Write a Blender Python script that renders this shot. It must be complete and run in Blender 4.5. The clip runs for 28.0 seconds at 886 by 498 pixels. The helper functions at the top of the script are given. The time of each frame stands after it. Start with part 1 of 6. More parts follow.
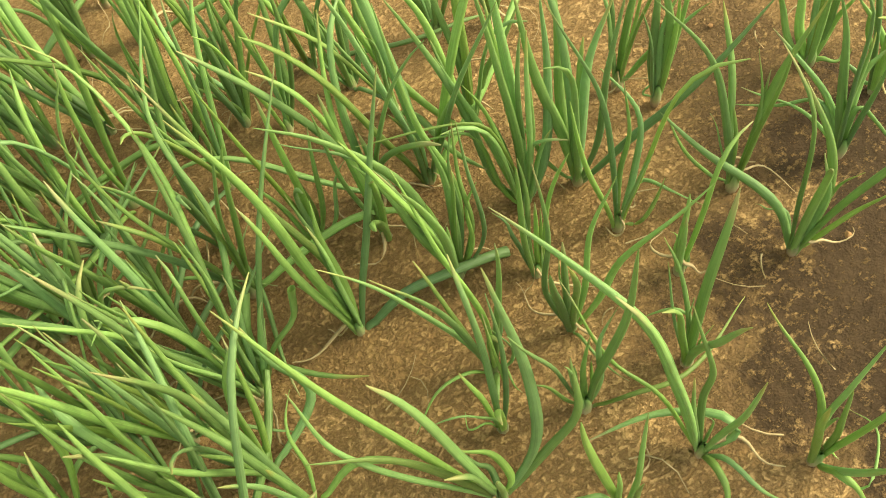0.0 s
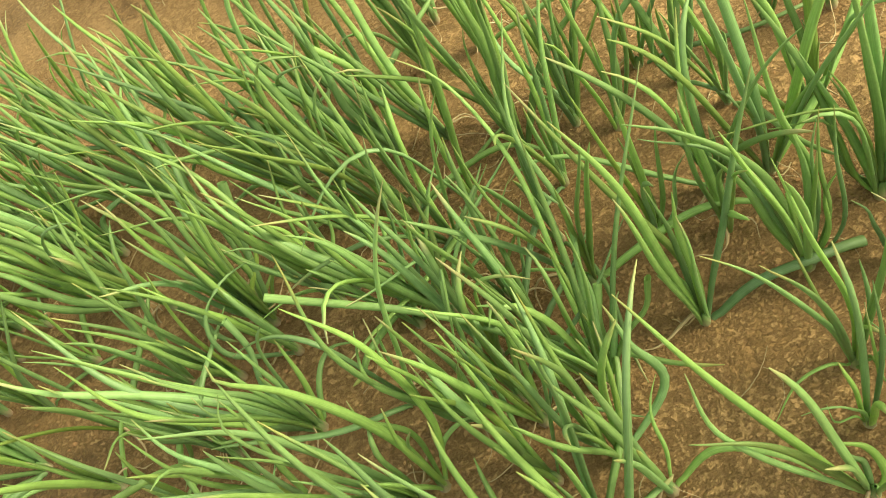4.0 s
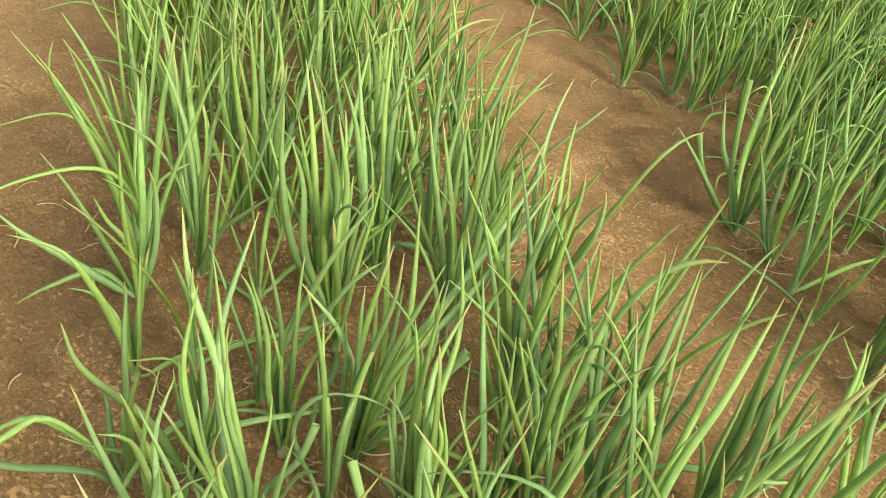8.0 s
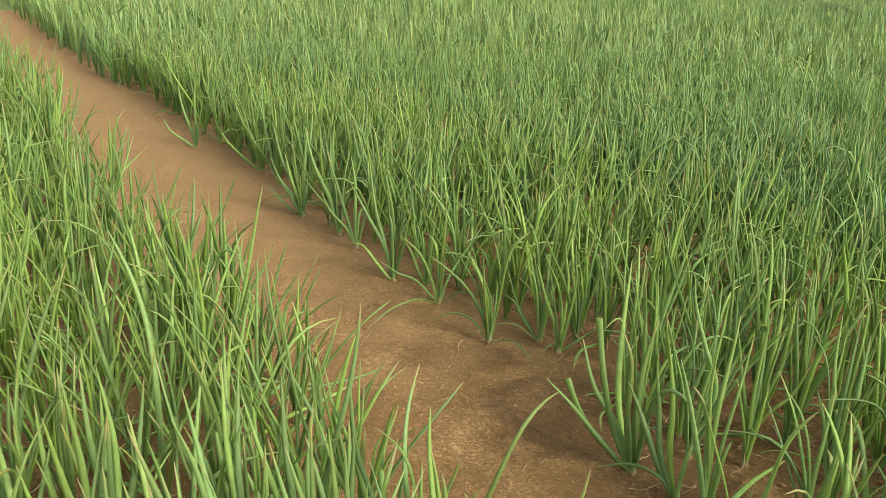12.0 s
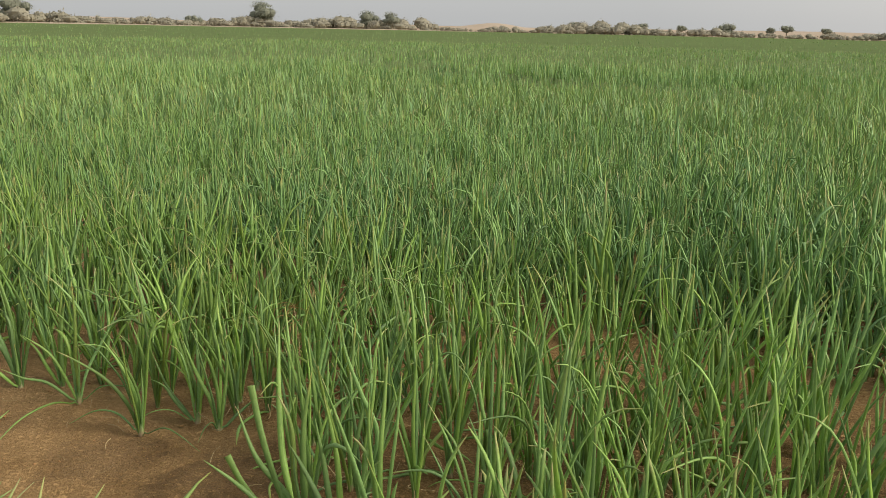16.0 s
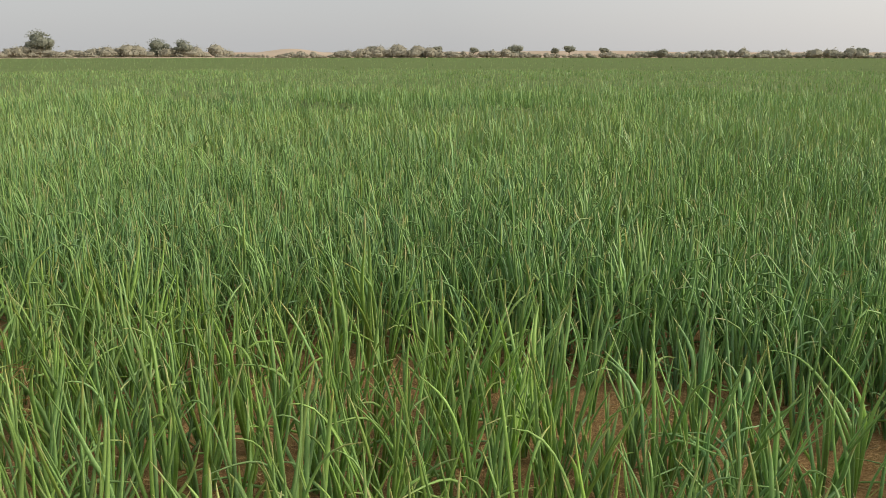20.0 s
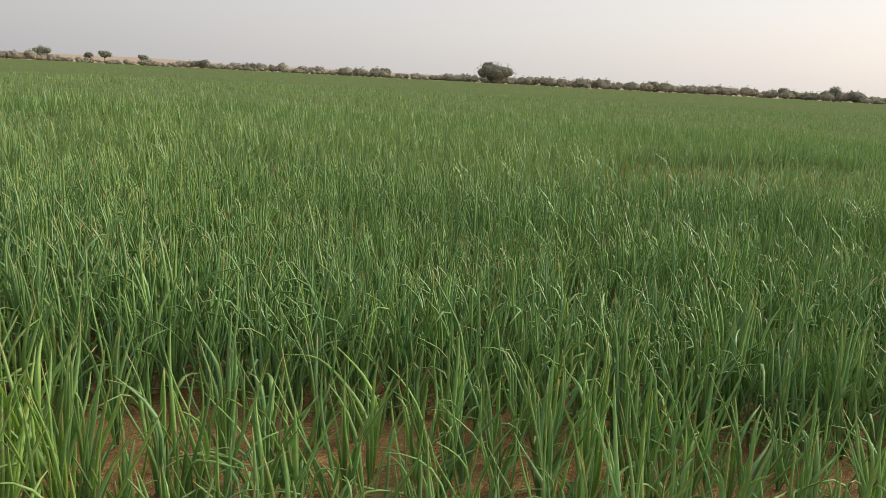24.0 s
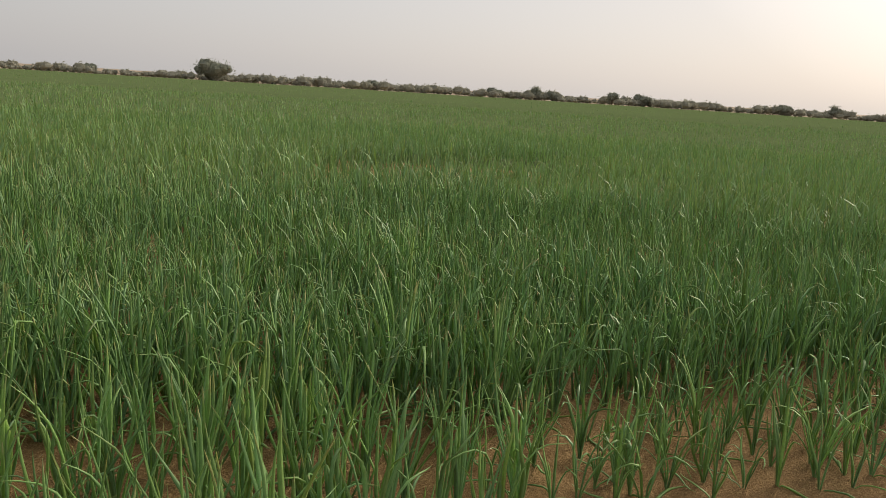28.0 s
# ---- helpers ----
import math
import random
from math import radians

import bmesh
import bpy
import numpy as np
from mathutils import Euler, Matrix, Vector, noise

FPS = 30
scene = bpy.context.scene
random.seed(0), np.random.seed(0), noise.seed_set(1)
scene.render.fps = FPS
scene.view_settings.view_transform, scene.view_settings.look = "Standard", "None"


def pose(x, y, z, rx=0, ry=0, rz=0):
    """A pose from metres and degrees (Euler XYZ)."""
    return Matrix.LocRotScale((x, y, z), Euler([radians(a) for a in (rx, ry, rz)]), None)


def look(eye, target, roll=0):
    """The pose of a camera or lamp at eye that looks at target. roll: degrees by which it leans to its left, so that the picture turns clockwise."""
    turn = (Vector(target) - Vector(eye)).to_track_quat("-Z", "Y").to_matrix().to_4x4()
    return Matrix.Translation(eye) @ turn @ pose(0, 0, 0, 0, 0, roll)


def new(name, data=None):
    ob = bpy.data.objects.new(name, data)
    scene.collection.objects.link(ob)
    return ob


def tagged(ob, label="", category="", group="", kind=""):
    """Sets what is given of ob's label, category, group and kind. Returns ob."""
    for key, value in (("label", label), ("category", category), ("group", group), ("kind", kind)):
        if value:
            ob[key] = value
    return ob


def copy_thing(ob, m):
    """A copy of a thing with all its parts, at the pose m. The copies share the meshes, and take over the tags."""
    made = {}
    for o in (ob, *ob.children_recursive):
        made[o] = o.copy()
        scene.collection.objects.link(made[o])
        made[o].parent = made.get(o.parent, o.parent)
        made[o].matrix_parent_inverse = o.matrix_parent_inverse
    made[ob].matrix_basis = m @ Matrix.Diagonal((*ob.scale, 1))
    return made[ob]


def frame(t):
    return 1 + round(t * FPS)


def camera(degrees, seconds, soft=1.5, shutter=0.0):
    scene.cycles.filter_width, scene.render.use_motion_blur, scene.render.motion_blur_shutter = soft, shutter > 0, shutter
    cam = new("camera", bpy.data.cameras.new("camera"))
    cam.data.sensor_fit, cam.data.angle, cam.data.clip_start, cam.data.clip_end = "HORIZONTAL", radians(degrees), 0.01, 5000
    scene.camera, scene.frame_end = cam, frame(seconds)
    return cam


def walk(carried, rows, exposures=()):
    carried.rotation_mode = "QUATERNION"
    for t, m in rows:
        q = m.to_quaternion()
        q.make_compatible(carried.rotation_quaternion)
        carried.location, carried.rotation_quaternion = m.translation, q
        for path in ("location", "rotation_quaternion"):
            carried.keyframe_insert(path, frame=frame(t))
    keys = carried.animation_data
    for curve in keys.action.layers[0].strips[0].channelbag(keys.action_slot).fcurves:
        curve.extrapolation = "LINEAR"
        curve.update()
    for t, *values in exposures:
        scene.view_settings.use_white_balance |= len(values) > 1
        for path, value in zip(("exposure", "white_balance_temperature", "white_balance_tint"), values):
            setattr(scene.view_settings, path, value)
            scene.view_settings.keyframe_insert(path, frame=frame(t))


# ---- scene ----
cam = camera(55.02, 28.0, soft=0.35)
PATH = [
    (0, (0.057, -0.450, 1.108), (0.289, 0.499, -0.637), -18.9),
    (0.5, (0.000, -0.439, 1.128), (0.173, 0.541, -0.606), -23.0),
    (1, (-0.058, -0.440, 1.143), (0.046, 0.604, -0.560), -24.8),
    (1.5, (-0.084, -0.437, 1.153), (-0.059, 0.641, -0.532), -28.2),
    (2, (-0.087, -0.432, 1.175), (-0.193, 0.646, -0.506), -35.3),
    (2.5, (-0.059, -0.427, 1.167), (-0.344, 0.740, -0.432), -43.6),
    (4.5, (-0.074, -0.425, 1.189), (-0.304, 0.781, -0.389), -39.0),
    (5, (-0.073, -0.419, 1.173), (-0.271, 0.804, -0.397), -30.5),
    (5.5, (-0.062, -0.422, 1.143), (-0.337, 0.860, -0.367), -21.1),
    (6, (-0.062, -0.439, 1.112), (-0.568, 0.878, -0.306), -9.2),
    (6.5, (-0.037, -0.417, 1.120), (-0.691, 0.887, -0.248), 0.3),
    (7, (-0.040, -0.366, 1.106), (-0.798, 0.948, -0.197), 7.4),
    (7.5, (-0.113, -0.274, 1.098), (-0.856, 1.062, -0.192), 10.4),
    (8, (-0.110, -0.210, 1.153), (-0.899, 1.172, -0.058), 13.6),
    (8.5, (-0.095, -0.174, 1.173), (-1.038, 1.165, 0.023), 11.1),
    (9, (-0.098, -0.165, 1.188), (-1.166, 1.173, 0.153), 8.6),
    (9.5, (-0.106, -0.158, 1.211), (-1.222, 1.212, 0.275), 7.9),
    (10, (-0.110, -0.172, 1.217), (-1.286, 1.189, 0.341), 8.0),
    (10.5, (-0.112, -0.174, 1.222), (-1.339, 1.151, 0.363), 7.1),
    (11, (-0.099, -0.141, 1.230), (-1.325, 1.236, 0.455), 4.4),
    (11.5, (-0.079, -0.088, 1.249), (-1.031, 1.511, 0.517), 2.7),
    (12, (-0.073, -0.046, 1.209), (-0.894, 1.645, 0.526), 2.6),
    (12.5, (-0.070, -0.033, 1.193), (-0.808, 1.717, 0.566), 2.6),
    (13, (-0.065, -0.005, 1.167), (-0.693, 1.800, 0.577), 2.9),
    (13.5, (-0.039, 0.066, 1.136), (-0.588, 1.908, 0.582), 2.4),
    (15.5, (-0.031, 0.011, 1.178), (-0.284, 1.928, 0.665), 0.6),
    (16, (-0.025, 0.012, 1.183), (-0.115, 1.944, 0.675), 1.2),
    (16.5, (-0.012, 0.010, 1.182), (-0.062, 1.945, 0.679), 0.7),
    (17, (0.000, 0.000, 1.197), (-0.001, 1.938, 0.702), 0.6),
    (17.5, (0.008, -0.004, 1.208), (0.082, 1.934, 0.720), 0.8),
    (18, (0.025, -0.015, 1.219), (0.200, 1.918, 0.739), 1.1),
    (18.5, (0.034, -0.020, 1.222), (0.220, 1.915, 0.751), 0.5),
    (19, (0.057, -0.022, 1.224), (0.277, 1.915, 0.775), 0.2),
    (19.5, (0.109, -0.004, 1.219), (0.382, 1.926, 0.769), -0.1),
    (20, (0.179, 0.012, 1.214), (0.522, 1.930, 0.763), -0.0),
    (20.5, (0.233, 0.034, 1.209), (0.637, 1.942, 0.765), -0.1),
    (21, (0.220, 0.027, 1.213), (0.700, 1.919, 0.774), 0.3),
    (21.5, (0.229, 0.016, 1.209), (1.049, 1.788, 0.773), 1.6),
    (22, (0.261, 0.019, 1.200), (1.359, 1.636, 0.775), 3.3),
    (22.5, (0.283, 0.028, 1.202), (1.426, 1.614, 0.782), 2.0),
    (24.5, (0.313, 0.015, 1.211), (1.605, 1.490, 0.817), 3.4),
    (25, (0.329, 0.009, 1.210), (1.637, 1.470, 0.818), 3.4),
    (25.5, (0.341, 0.003, 1.207), (1.668, 1.447, 0.814), 3.6),
    (26, (0.358, -0.014, 1.210), (1.681, 1.434, 0.817), 3.3),
    (26.5, (0.371, -0.033, 1.209), (1.755, 1.358, 0.823), 2.9),
    (27, (0.373, -0.058, 1.213), (1.867, 1.217, 0.834), 3.0),
    (27.5, (0.401, -0.076, 1.206), (1.995, 1.072, 0.832), 3.3),
    (28, (0.479, -0.135, 1.206), (2.153, 0.894, 0.837), 3.5),
]
EXPOSURE = [(0, 1.15, 7250, -3), (4, 1.10, 7150, -2), (5, 1.08, 7000, 1), (6, 0.98, 6800, 4), (7, 0.90, 6700, 6), (8, 1.02, 6600, 8), (9, 0.95, 6570, 10), (10.5, 0.66, 6550, 12), (12, 0.61, 6550, 11), (13.5, 0.42, 6500, 10), (16, 0.27, 6500, 11), (20, 0.30, 6500, 12), (22, 0.27, 6500, 13), (26, 0.19, 6550, 14), (28, -0.05, 6550, 14)]
walk(cam, [(t, look(eye, target, roll)) for t, eye, target, roll in PATH], EXPOSURE)

# ---- light: a low hazy sun behind thin dust, and the dusty sky ----
SUN_HEADING, SUN_HEIGHT = 101.0, 33.0
world = bpy.data.worlds.new("world")
scene.world = world
world.use_nodes = True
wn = world.node_tree
sky = wn.nodes.new("ShaderNodeTexSky")
sky.sky_type = "NISHITA"
sky.sun_disc = False
sky.sun_elevation = radians(SUN_HEIGHT)
sky.sun_rotation = radians(SUN_HEADING)
sky.air_density, sky.dust_density, sky.ozone_density = 1.0, 2.6, 1.0
haze = wn.nodes.new("ShaderNodeMix")
haze.data_type = "RGBA"
haze.inputs[0].default_value = 0.72
# the dust glows towards the sun
_h, _e = radians(SUN_HEADING), radians(SUN_HEIGHT)
toward = wn.nodes.new("ShaderNodeVectorMath")
toward.operation = "DOT_PRODUCT"
toward.inputs[1].default_value = (math.sin(_h) * math.cos(_e), math.cos(_h) * math.cos(_e), math.sin(_e))
wn.links.new(wn.nodes.new("ShaderNodeTexCoord").outputs["Generated"], toward.inputs[0])
glow = wn.nodes.new("ShaderNodeValToRGB")
glow.color_ramp.elements[0].position, glow.color_ramp.elements[0].color = 0.0, (0.60, 0.625, 0.645, 1)
glow.color_ramp.elements[1].position, glow.color_ramp.elements[1].color = 0.8, (0.95, 0.945, 0.93, 1)
aureole = glow.color_ramp.elements.new(1.0)
aureole.color = (1.75, 1.7, 1.6, 1)
wn.links.new(toward.outputs["Value"], glow.inputs[0])
dust = wn.nodes.new("ShaderNodeMix")
dust.data_type, dust.blend_type = "RGBA", "MULTIPLY"
dust.inputs[0].default_value = 1.0
dust.inputs[7].default_value = (9.3, 9.1, 8.85, 1)
wn.links.new(glow.outputs[0], dust.inputs[6])
wn.links.new(dust.outputs[2], haze.inputs[7])
wn.links.new(sky.outputs[0], haze.inputs[6])
wn.links.new(haze.outputs[2], wn.nodes["Background"].inputs[0])
wn.nodes["Background"].inputs[1].default_value = 0.094
sun = new("sun", bpy.data.lights.new("sun", "SUN"))
sun.data.energy, sun.data.angle, sun.data.color = 2.65, radians(26), (1.0, 0.9, 0.74)
sun.matrix_world = look((0, 0, 30), (-math.sin(_h) * math.cos(_e), -math.cos(_h) * math.cos(_e), 30 - math.sin(_e)))


# ---- materials ----
class Nodes:
    """A small wrapper to write node materials in few lines."""

    def __init__(self, name):
        self.mat = bpy.data.materials.new(name)
        self.mat.use_nodes = True
        self.tree = self.mat.node_tree
        self.bsdf = self.tree.nodes["Principled BSDF"]
        self.out = self.tree.nodes["Material Output"]

    def add(self, kind, **values):
        node = self.tree.nodes.new("ShaderNode" + kind)
        for key, value in values.items():
            if key in node.inputs:
                self.put(node.inputs[key], value)
        return node

    def put(self, socket, value):
        if isinstance(value, bpy.types.NodeSocket):
            self.tree.links.new(value, socket)
        else:
            socket.default_value = value

    def noise(self, vector, scale, detail=3.0, rough=0.55):
        return self.add("TexNoise", Vector=vector, Scale=scale, Detail=detail, Roughness=rough).outputs[0]

    def ramp(self, value, *stops):
        node = self.add("ValToRGB", Fac=value)
        while len(node.color_ramp.elements) < len(stops):
            node.color_ramp.elements.new(0.5)
        for e, (at, c) in zip(node.color_ramp.elements, stops):
            e.position, e.color = at, (*c, 1) if isinstance(c, tuple) else (c, c, c, 1)
        return node.outputs[0]

    def mix(self, fac, a, b, blend="MIX"):
        node = self.tree.nodes.new("ShaderNodeMix")
        node.data_type, node.blend_type = "RGBA", blend
        for socket, value in ((node.inputs[0], fac), (node.inputs[6], a), (node.inputs[7], b)):
            self.put(socket, (*value, 1) if isinstance(value, tuple) else value)
        return node.outputs[2]

    def maths(self, op, a, b=0.0, c=0.0):
        node = self.tree.nodes.new("ShaderNodeMath")
        node.operation = op
        for socket, value in zip(node.inputs, (a, b, c)):
            self.put(socket, value)
        return node.outputs[0]

    def place(self, scale=(1, 1, 1)):
        node = self.add("NewGeometry")
        m = self.add("Mapping", Vector=node.outputs["Position"], Scale=scale)
        return m.outputs[0]

    def bump(self, height, strength, distance):
        return self.add("Bump", Strength=strength, Distance=distance, Height=height).outputs[0]

    def done(self, color, rough=0.6, normal=None, spec=0.5):
        self.put(self.bsdf.inputs["Base Color"], color)
        self.put(self.bsdf.inputs["Roughness"], rough)
        self.put(self.bsdf.inputs["Specular IOR Level"], spec)
        if normal is not None:
            self.put(self.bsdf.inputs["Normal"], normal)
        return self.mat


def leaf_material(name, island, cool, fresh, gold=0.5, through_light=0.3, gloss=0.55, top=(0.36, 0.50, 0.15), spread_by=1.0):
    """Waxy onion leaf: cool to fresh green from leaf to leaf, fine lengthwise streaks, dry yellow tips."""
    n = Nodes(name)
    uv = n.add("UVMap").outputs[0]
    sep = n.add("SeparateXYZ", Vector=uv)
    u, v = sep.outputs[0], sep.outputs[1]
    rnd = n.add("NewGeometry").outputs["Random Per Island"] if island else n.add("ObjectInfo").outputs["Random"]
    patch = n.noise(n.place(), 0.5, 2.0)
    pick = n.maths("ADD", n.maths("MULTIPLY", rnd, 0.75), n.maths("MULTIPLY", n.maths("SUBTRACT", patch, 0.38), 0.9))
    base = n.mix(pick, cool, fresh)
    # single leaves that have turned yellow-green
    old = n.maths("GREATER_THAN", n.maths("FRACT", n.maths("MULTIPLY", rnd, 37.7)), 0.93)
    base = n.mix(n.maths("MULTIPLY", old, 0.5), base, (0.30, 0.36, 0.055))
    base = n.mix(1.0, base, n.ramp(n.maths("FRACT", n.maths("MULTIPLY", rnd, 23.1)), (0.0, 1 - 0.38 * spread_by), (0.55, 1.0), (1.0, 1 + 0.38 * spread_by)), "MULTIPLY")
    streak = n.noise(n.add("Mapping", Vector=uv, Scale=(3, 26, 1)).outputs[0], 1.0, 2.0)
    base = n.mix(0.42, base, n.ramp(streak, (0.3, 0.55), (0.7, 1.35)), "MULTIPLY")
    mottle = n.noise(n.place(), 70.0, 3.0)
    base = n.mix(0.35, base, n.ramp(mottle, (0.3, 0.65), (0.7, 1.3)), "MULTIPLY")
    # pale sheath near the ground, fresher top also lightened as if lit, dry tip
    base = n.mix(n.ramp(u, (0.0, 0.55), (0.07, 0.0)), base, (0.42, 0.45, 0.22))
    base = n.mix(n.ramp(u, (0.35, 0.0), (0.95, 0.05 + 0.7 * gold)), base, top)
    dry = n.maths("ADD", u, n.maths("MULTIPLY", n.maths("SUBTRACT", n.maths("FRACT", n.maths("MULTIPLY", rnd, 11.3)), 0.7), 0.16))
    tip = n.mix(n.maths("FRACT", n.maths("MULTIPLY", rnd, 5.1)), (0.50, 0.46, 0.12), (0.58, 0.48, 0.27))
    base = n.mix(n.ramp(dry, (0.88, 0.0), (0.975, gold + 0.35)), base, tip)
    normal = n.bump(streak, 0.35, 0.002)
    mat = n.done(base, n.ramp(mottle, (0.3, 0.32), (0.7, 0.52)), normal, gloss)
    trans = n.add("BsdfTranslucent", Color=n.mix(0.5, base, (0.28, 0.46, 0.09)), Normal=normal)
    mixer = n.add("MixShader", Fac=through_light)
    n.tree.links.new(n.bsdf.outputs[0], mixer.inputs[1])
    n.tree.links.new(trans.outputs[0], mixer.inputs[2])
    n.tree.links.new(mixer.outputs[0], n.out.inputs[0])
    return mat


COOL, FRESH = (0.24, 0.41, 0.175), (0.33, 0.512, 0.102)
M_LEAF = leaf_material("onion_leaf", False, COOL, FRESH, 0.4, 0.3, 0.42)
M_FIELD = leaf_material("onion_field_leaf", True, (0.205, 0.37, 0.15), (0.305, 0.49, 0.084), 0.4, 0.3, 0.4)
# front plants beyond x 0.9: their shade is put into darker greens
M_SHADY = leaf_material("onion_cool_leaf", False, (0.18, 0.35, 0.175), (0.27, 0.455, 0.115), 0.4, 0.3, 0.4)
M_FRONT = leaf_material("onion_front_leaf", False, (0.21, 0.375, 0.158), (0.315, 0.50, 0.088), 0.4, 0.3, 0.42)
M_DENSE = leaf_material("onion_dense_leaf", True, (0.195, 0.382, 0.185), (0.305, 0.497, 0.125), 0.4, 0.3, 0.38, (0.35, 0.52, 0.16), 0.85)


def neck_material():
    n = Nodes("onion_neck")
    u = n.add("SeparateXYZ", Vector=n.add("UVMap").outputs[0]).outputs[0]
    skin = n.noise(n.place((1, 1, 0.25)), 160.0, 3.0)
    base = n.ramp(u, (0.0, (0.26, 0.15, 0.08)), (0.3, (0.40, 0.30, 0.18)), (0.55, (0.30, 0.34, 0.15)), (1.0, (0.14, 0.28, 0.07)))
    return n.done(n.mix(0.5, base, n.ramp(skin, (0.3, 0.6), (0.7, 1.25)), "MULTIPLY"), 0.5, n.bump(skin, 0.3, 0.002))


def soil_material():
    """Sandy red-brown silt: a crust of pale crumbs over darker damp ground, bare dark patches, pale loose sand."""
    n = Nodes("sandy_soil")
    p = n.place()
    broad, mid, fine, grain = n.noise(p, 0.9, 3.0), n.noise(p, 5.0, 5.0, 0.62), n.noise(p, 38.0, 4.0, 0.65), n.noise(p, 300.0, 2.0, 0.7)
    damp = n.ramp(n.maths("ADD", n.maths("MULTIPLY", broad, 0.6), n.maths("MULTIPLY", n.noise(p, 3.1, 5.0, 0.65), 0.4)), (0.55, 0.0), (0.7, 0.35))
    for x, y, size, most in (
        (0.66, -0.28, 0.34, 1.0), (0.82, -0.12, 0.26, 1.0), (0.56, -0.12, 0.10, 0.9), (0.70, 0.05, 0.16, 0.75), (0.95, -0.3, 0.5, 1.0), (0.72, -0.4, 0.4, 1.0), (0.75, 0.22, 0.14, 0.7), (0.42, -0.26, 0.12, 0.6),
        (-0.62, 1.95, 0.3, 0.6), (-0.3, 1.8, 0.24, 0.5), (-1.05, 2.12, 0.2, 0.55), (-0.4, 2.15, 0.3, 0.4), (-1.5, 2.32, 0.2, 0.35), (0.3, 1.9, 0.5, 0.4),
        (-1.3, 0.42, 0.3, 0.5), (-1.75, 0.62, 0.25, 0.45), (-1.35, 0.1, 0.3, 0.4), (-2.2, 0.9, 0.25, 0.3), (-0.3, 1.55, 0.2, 0.3),
        (0.9, 2.0, 0.4, 0.5), (1.8, 1.5, 0.4, 0.4),
    ):
        gap = n.add("VectorMath", Vector=p)
        gap.operation = "DISTANCE"
        gap.inputs[1].default_value = (x, y, 0)
        near_it = n.maths("ADD", n.maths("DIVIDE", gap.outputs["Value"], size), n.maths("MULTIPLY", n.maths("SUBTRACT", n.noise(p, 9.0, 6.0, 0.7), 0.5), 2.4))
        damp = n.maths("MAXIMUM", damp, n.ramp(near_it, (0.55, most), (1.0, 0.0)))
    # bare ground below, pale crumbs above; few crumbs lie where it is damp
    under = n.mix(n.ramp(mid, (0.3, 0.0), (0.7, 1.0)), (0.265, 0.156, 0.062), (0.375, 0.228, 0.094))
    under = n.mix(damp, under, n.mix(fine, (0.045, 0.028, 0.014), (0.09, 0.054, 0.026)))
    crumb_noise = n.noise(n.place((1, 1.25, 1)), 85.0, 5.0, 0.72)
    level = n.maths("SUBTRACT", crumb_noise, n.maths("MULTIPLY", damp, 0.1))
    crumbs = n.ramp(n.maths("ADD", level, n.maths("MULTIPLY", n.maths("SUBTRACT", mid, 0.5), 0.28)), (0.44, 0.0), (0.56, 0.85))
    pale = n.mix(n.ramp(broad, (0.35, 0.0), (0.65, 1.0)), (0.445, 0.275, 0.115), (0.525, 0.335, 0.148))
    east = n.add("SeparateXYZ", Vector=p).outputs[0]
    crust = n.ramp(n.maths("ADD", n.maths("DIVIDE", east, 4.0), n.maths("MULTIPLY", broad, 0.12)), (0.05, 0.8), (0.2, 1.0))
    base = n.mix(n.maths("MULTIPLY", crumbs, crust), under, pale)
    base = n.mix(0.28, base, n.ramp(fine, (0.32, 0.55), (0.68, 1.35)), "MULTIPLY")
    base = n.mix(0.34, base, n.ramp(grain, (0.3, 0.6), (0.7, 1.35)), "MULTIPLY")
    # drier towards the far end of the beds
    along = n.add("VectorMath", Vector=p)
    along.operation = "DOT_PRODUCT"
    along.inputs[1].default_value = (-0.86, 0.5, 0)
    dry = n.maths("ADD", along.outputs["Value"], n.maths("MULTIPLY", n.maths("SUBTRACT", mid, 0.5), 3.0))
    base = n.mix(n.ramp(n.maths("DIVIDE", dry, 10.0), (0.14, 0.0), (0.34, 0.75)), base, n.mix(fine, (0.43, 0.268, 0.122), (0.56, 0.365, 0.182)))
    # beaten pale sand beside the groundnuts
    track = n.add("VectorMath", Vector=n.place((0.45, 1.0, 1)))
    track.operation = "DISTANCE"
    track.inputs[1].default_value = (-3.6, 2.4, 0)
    sand = n.maths("ADD", n.maths("DIVIDE", track.outputs["Value"], 1.8), n.maths("MULTIPLY", n.maths("SUBTRACT", broad, 0.5), 1.2))
    loose = n.mix(n.ramp(n.noise(n.place((1.0, 3.2, 1)), 6.0, 4.0, 0.6), (0.35, 0.0), (0.6, 1.0)), (0.43, 0.285, 0.15), (0.56, 0.39, 0.215))
    base = n.mix(n.ramp(sand, (0.45, 0.9), (1.0, 0.0)), base, loose)
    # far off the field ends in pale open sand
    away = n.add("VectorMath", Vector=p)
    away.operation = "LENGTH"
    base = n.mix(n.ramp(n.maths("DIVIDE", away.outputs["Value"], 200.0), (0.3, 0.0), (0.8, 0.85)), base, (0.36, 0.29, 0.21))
    height = n.maths("ADD", n.maths("MULTIPLY", mid, 0.5), n.maths("ADD", n.maths("MULTIPLY", n.maths("MULTIPLY", crumbs, crust), 0.22), n.maths("ADD", n.maths("MULTIPLY", fine, 0.3), n.maths("MULTIPLY", grain, 0.12))))
    return n.done(base, 0.92, n.bump(height, 1.0, 0.03), 0.2)


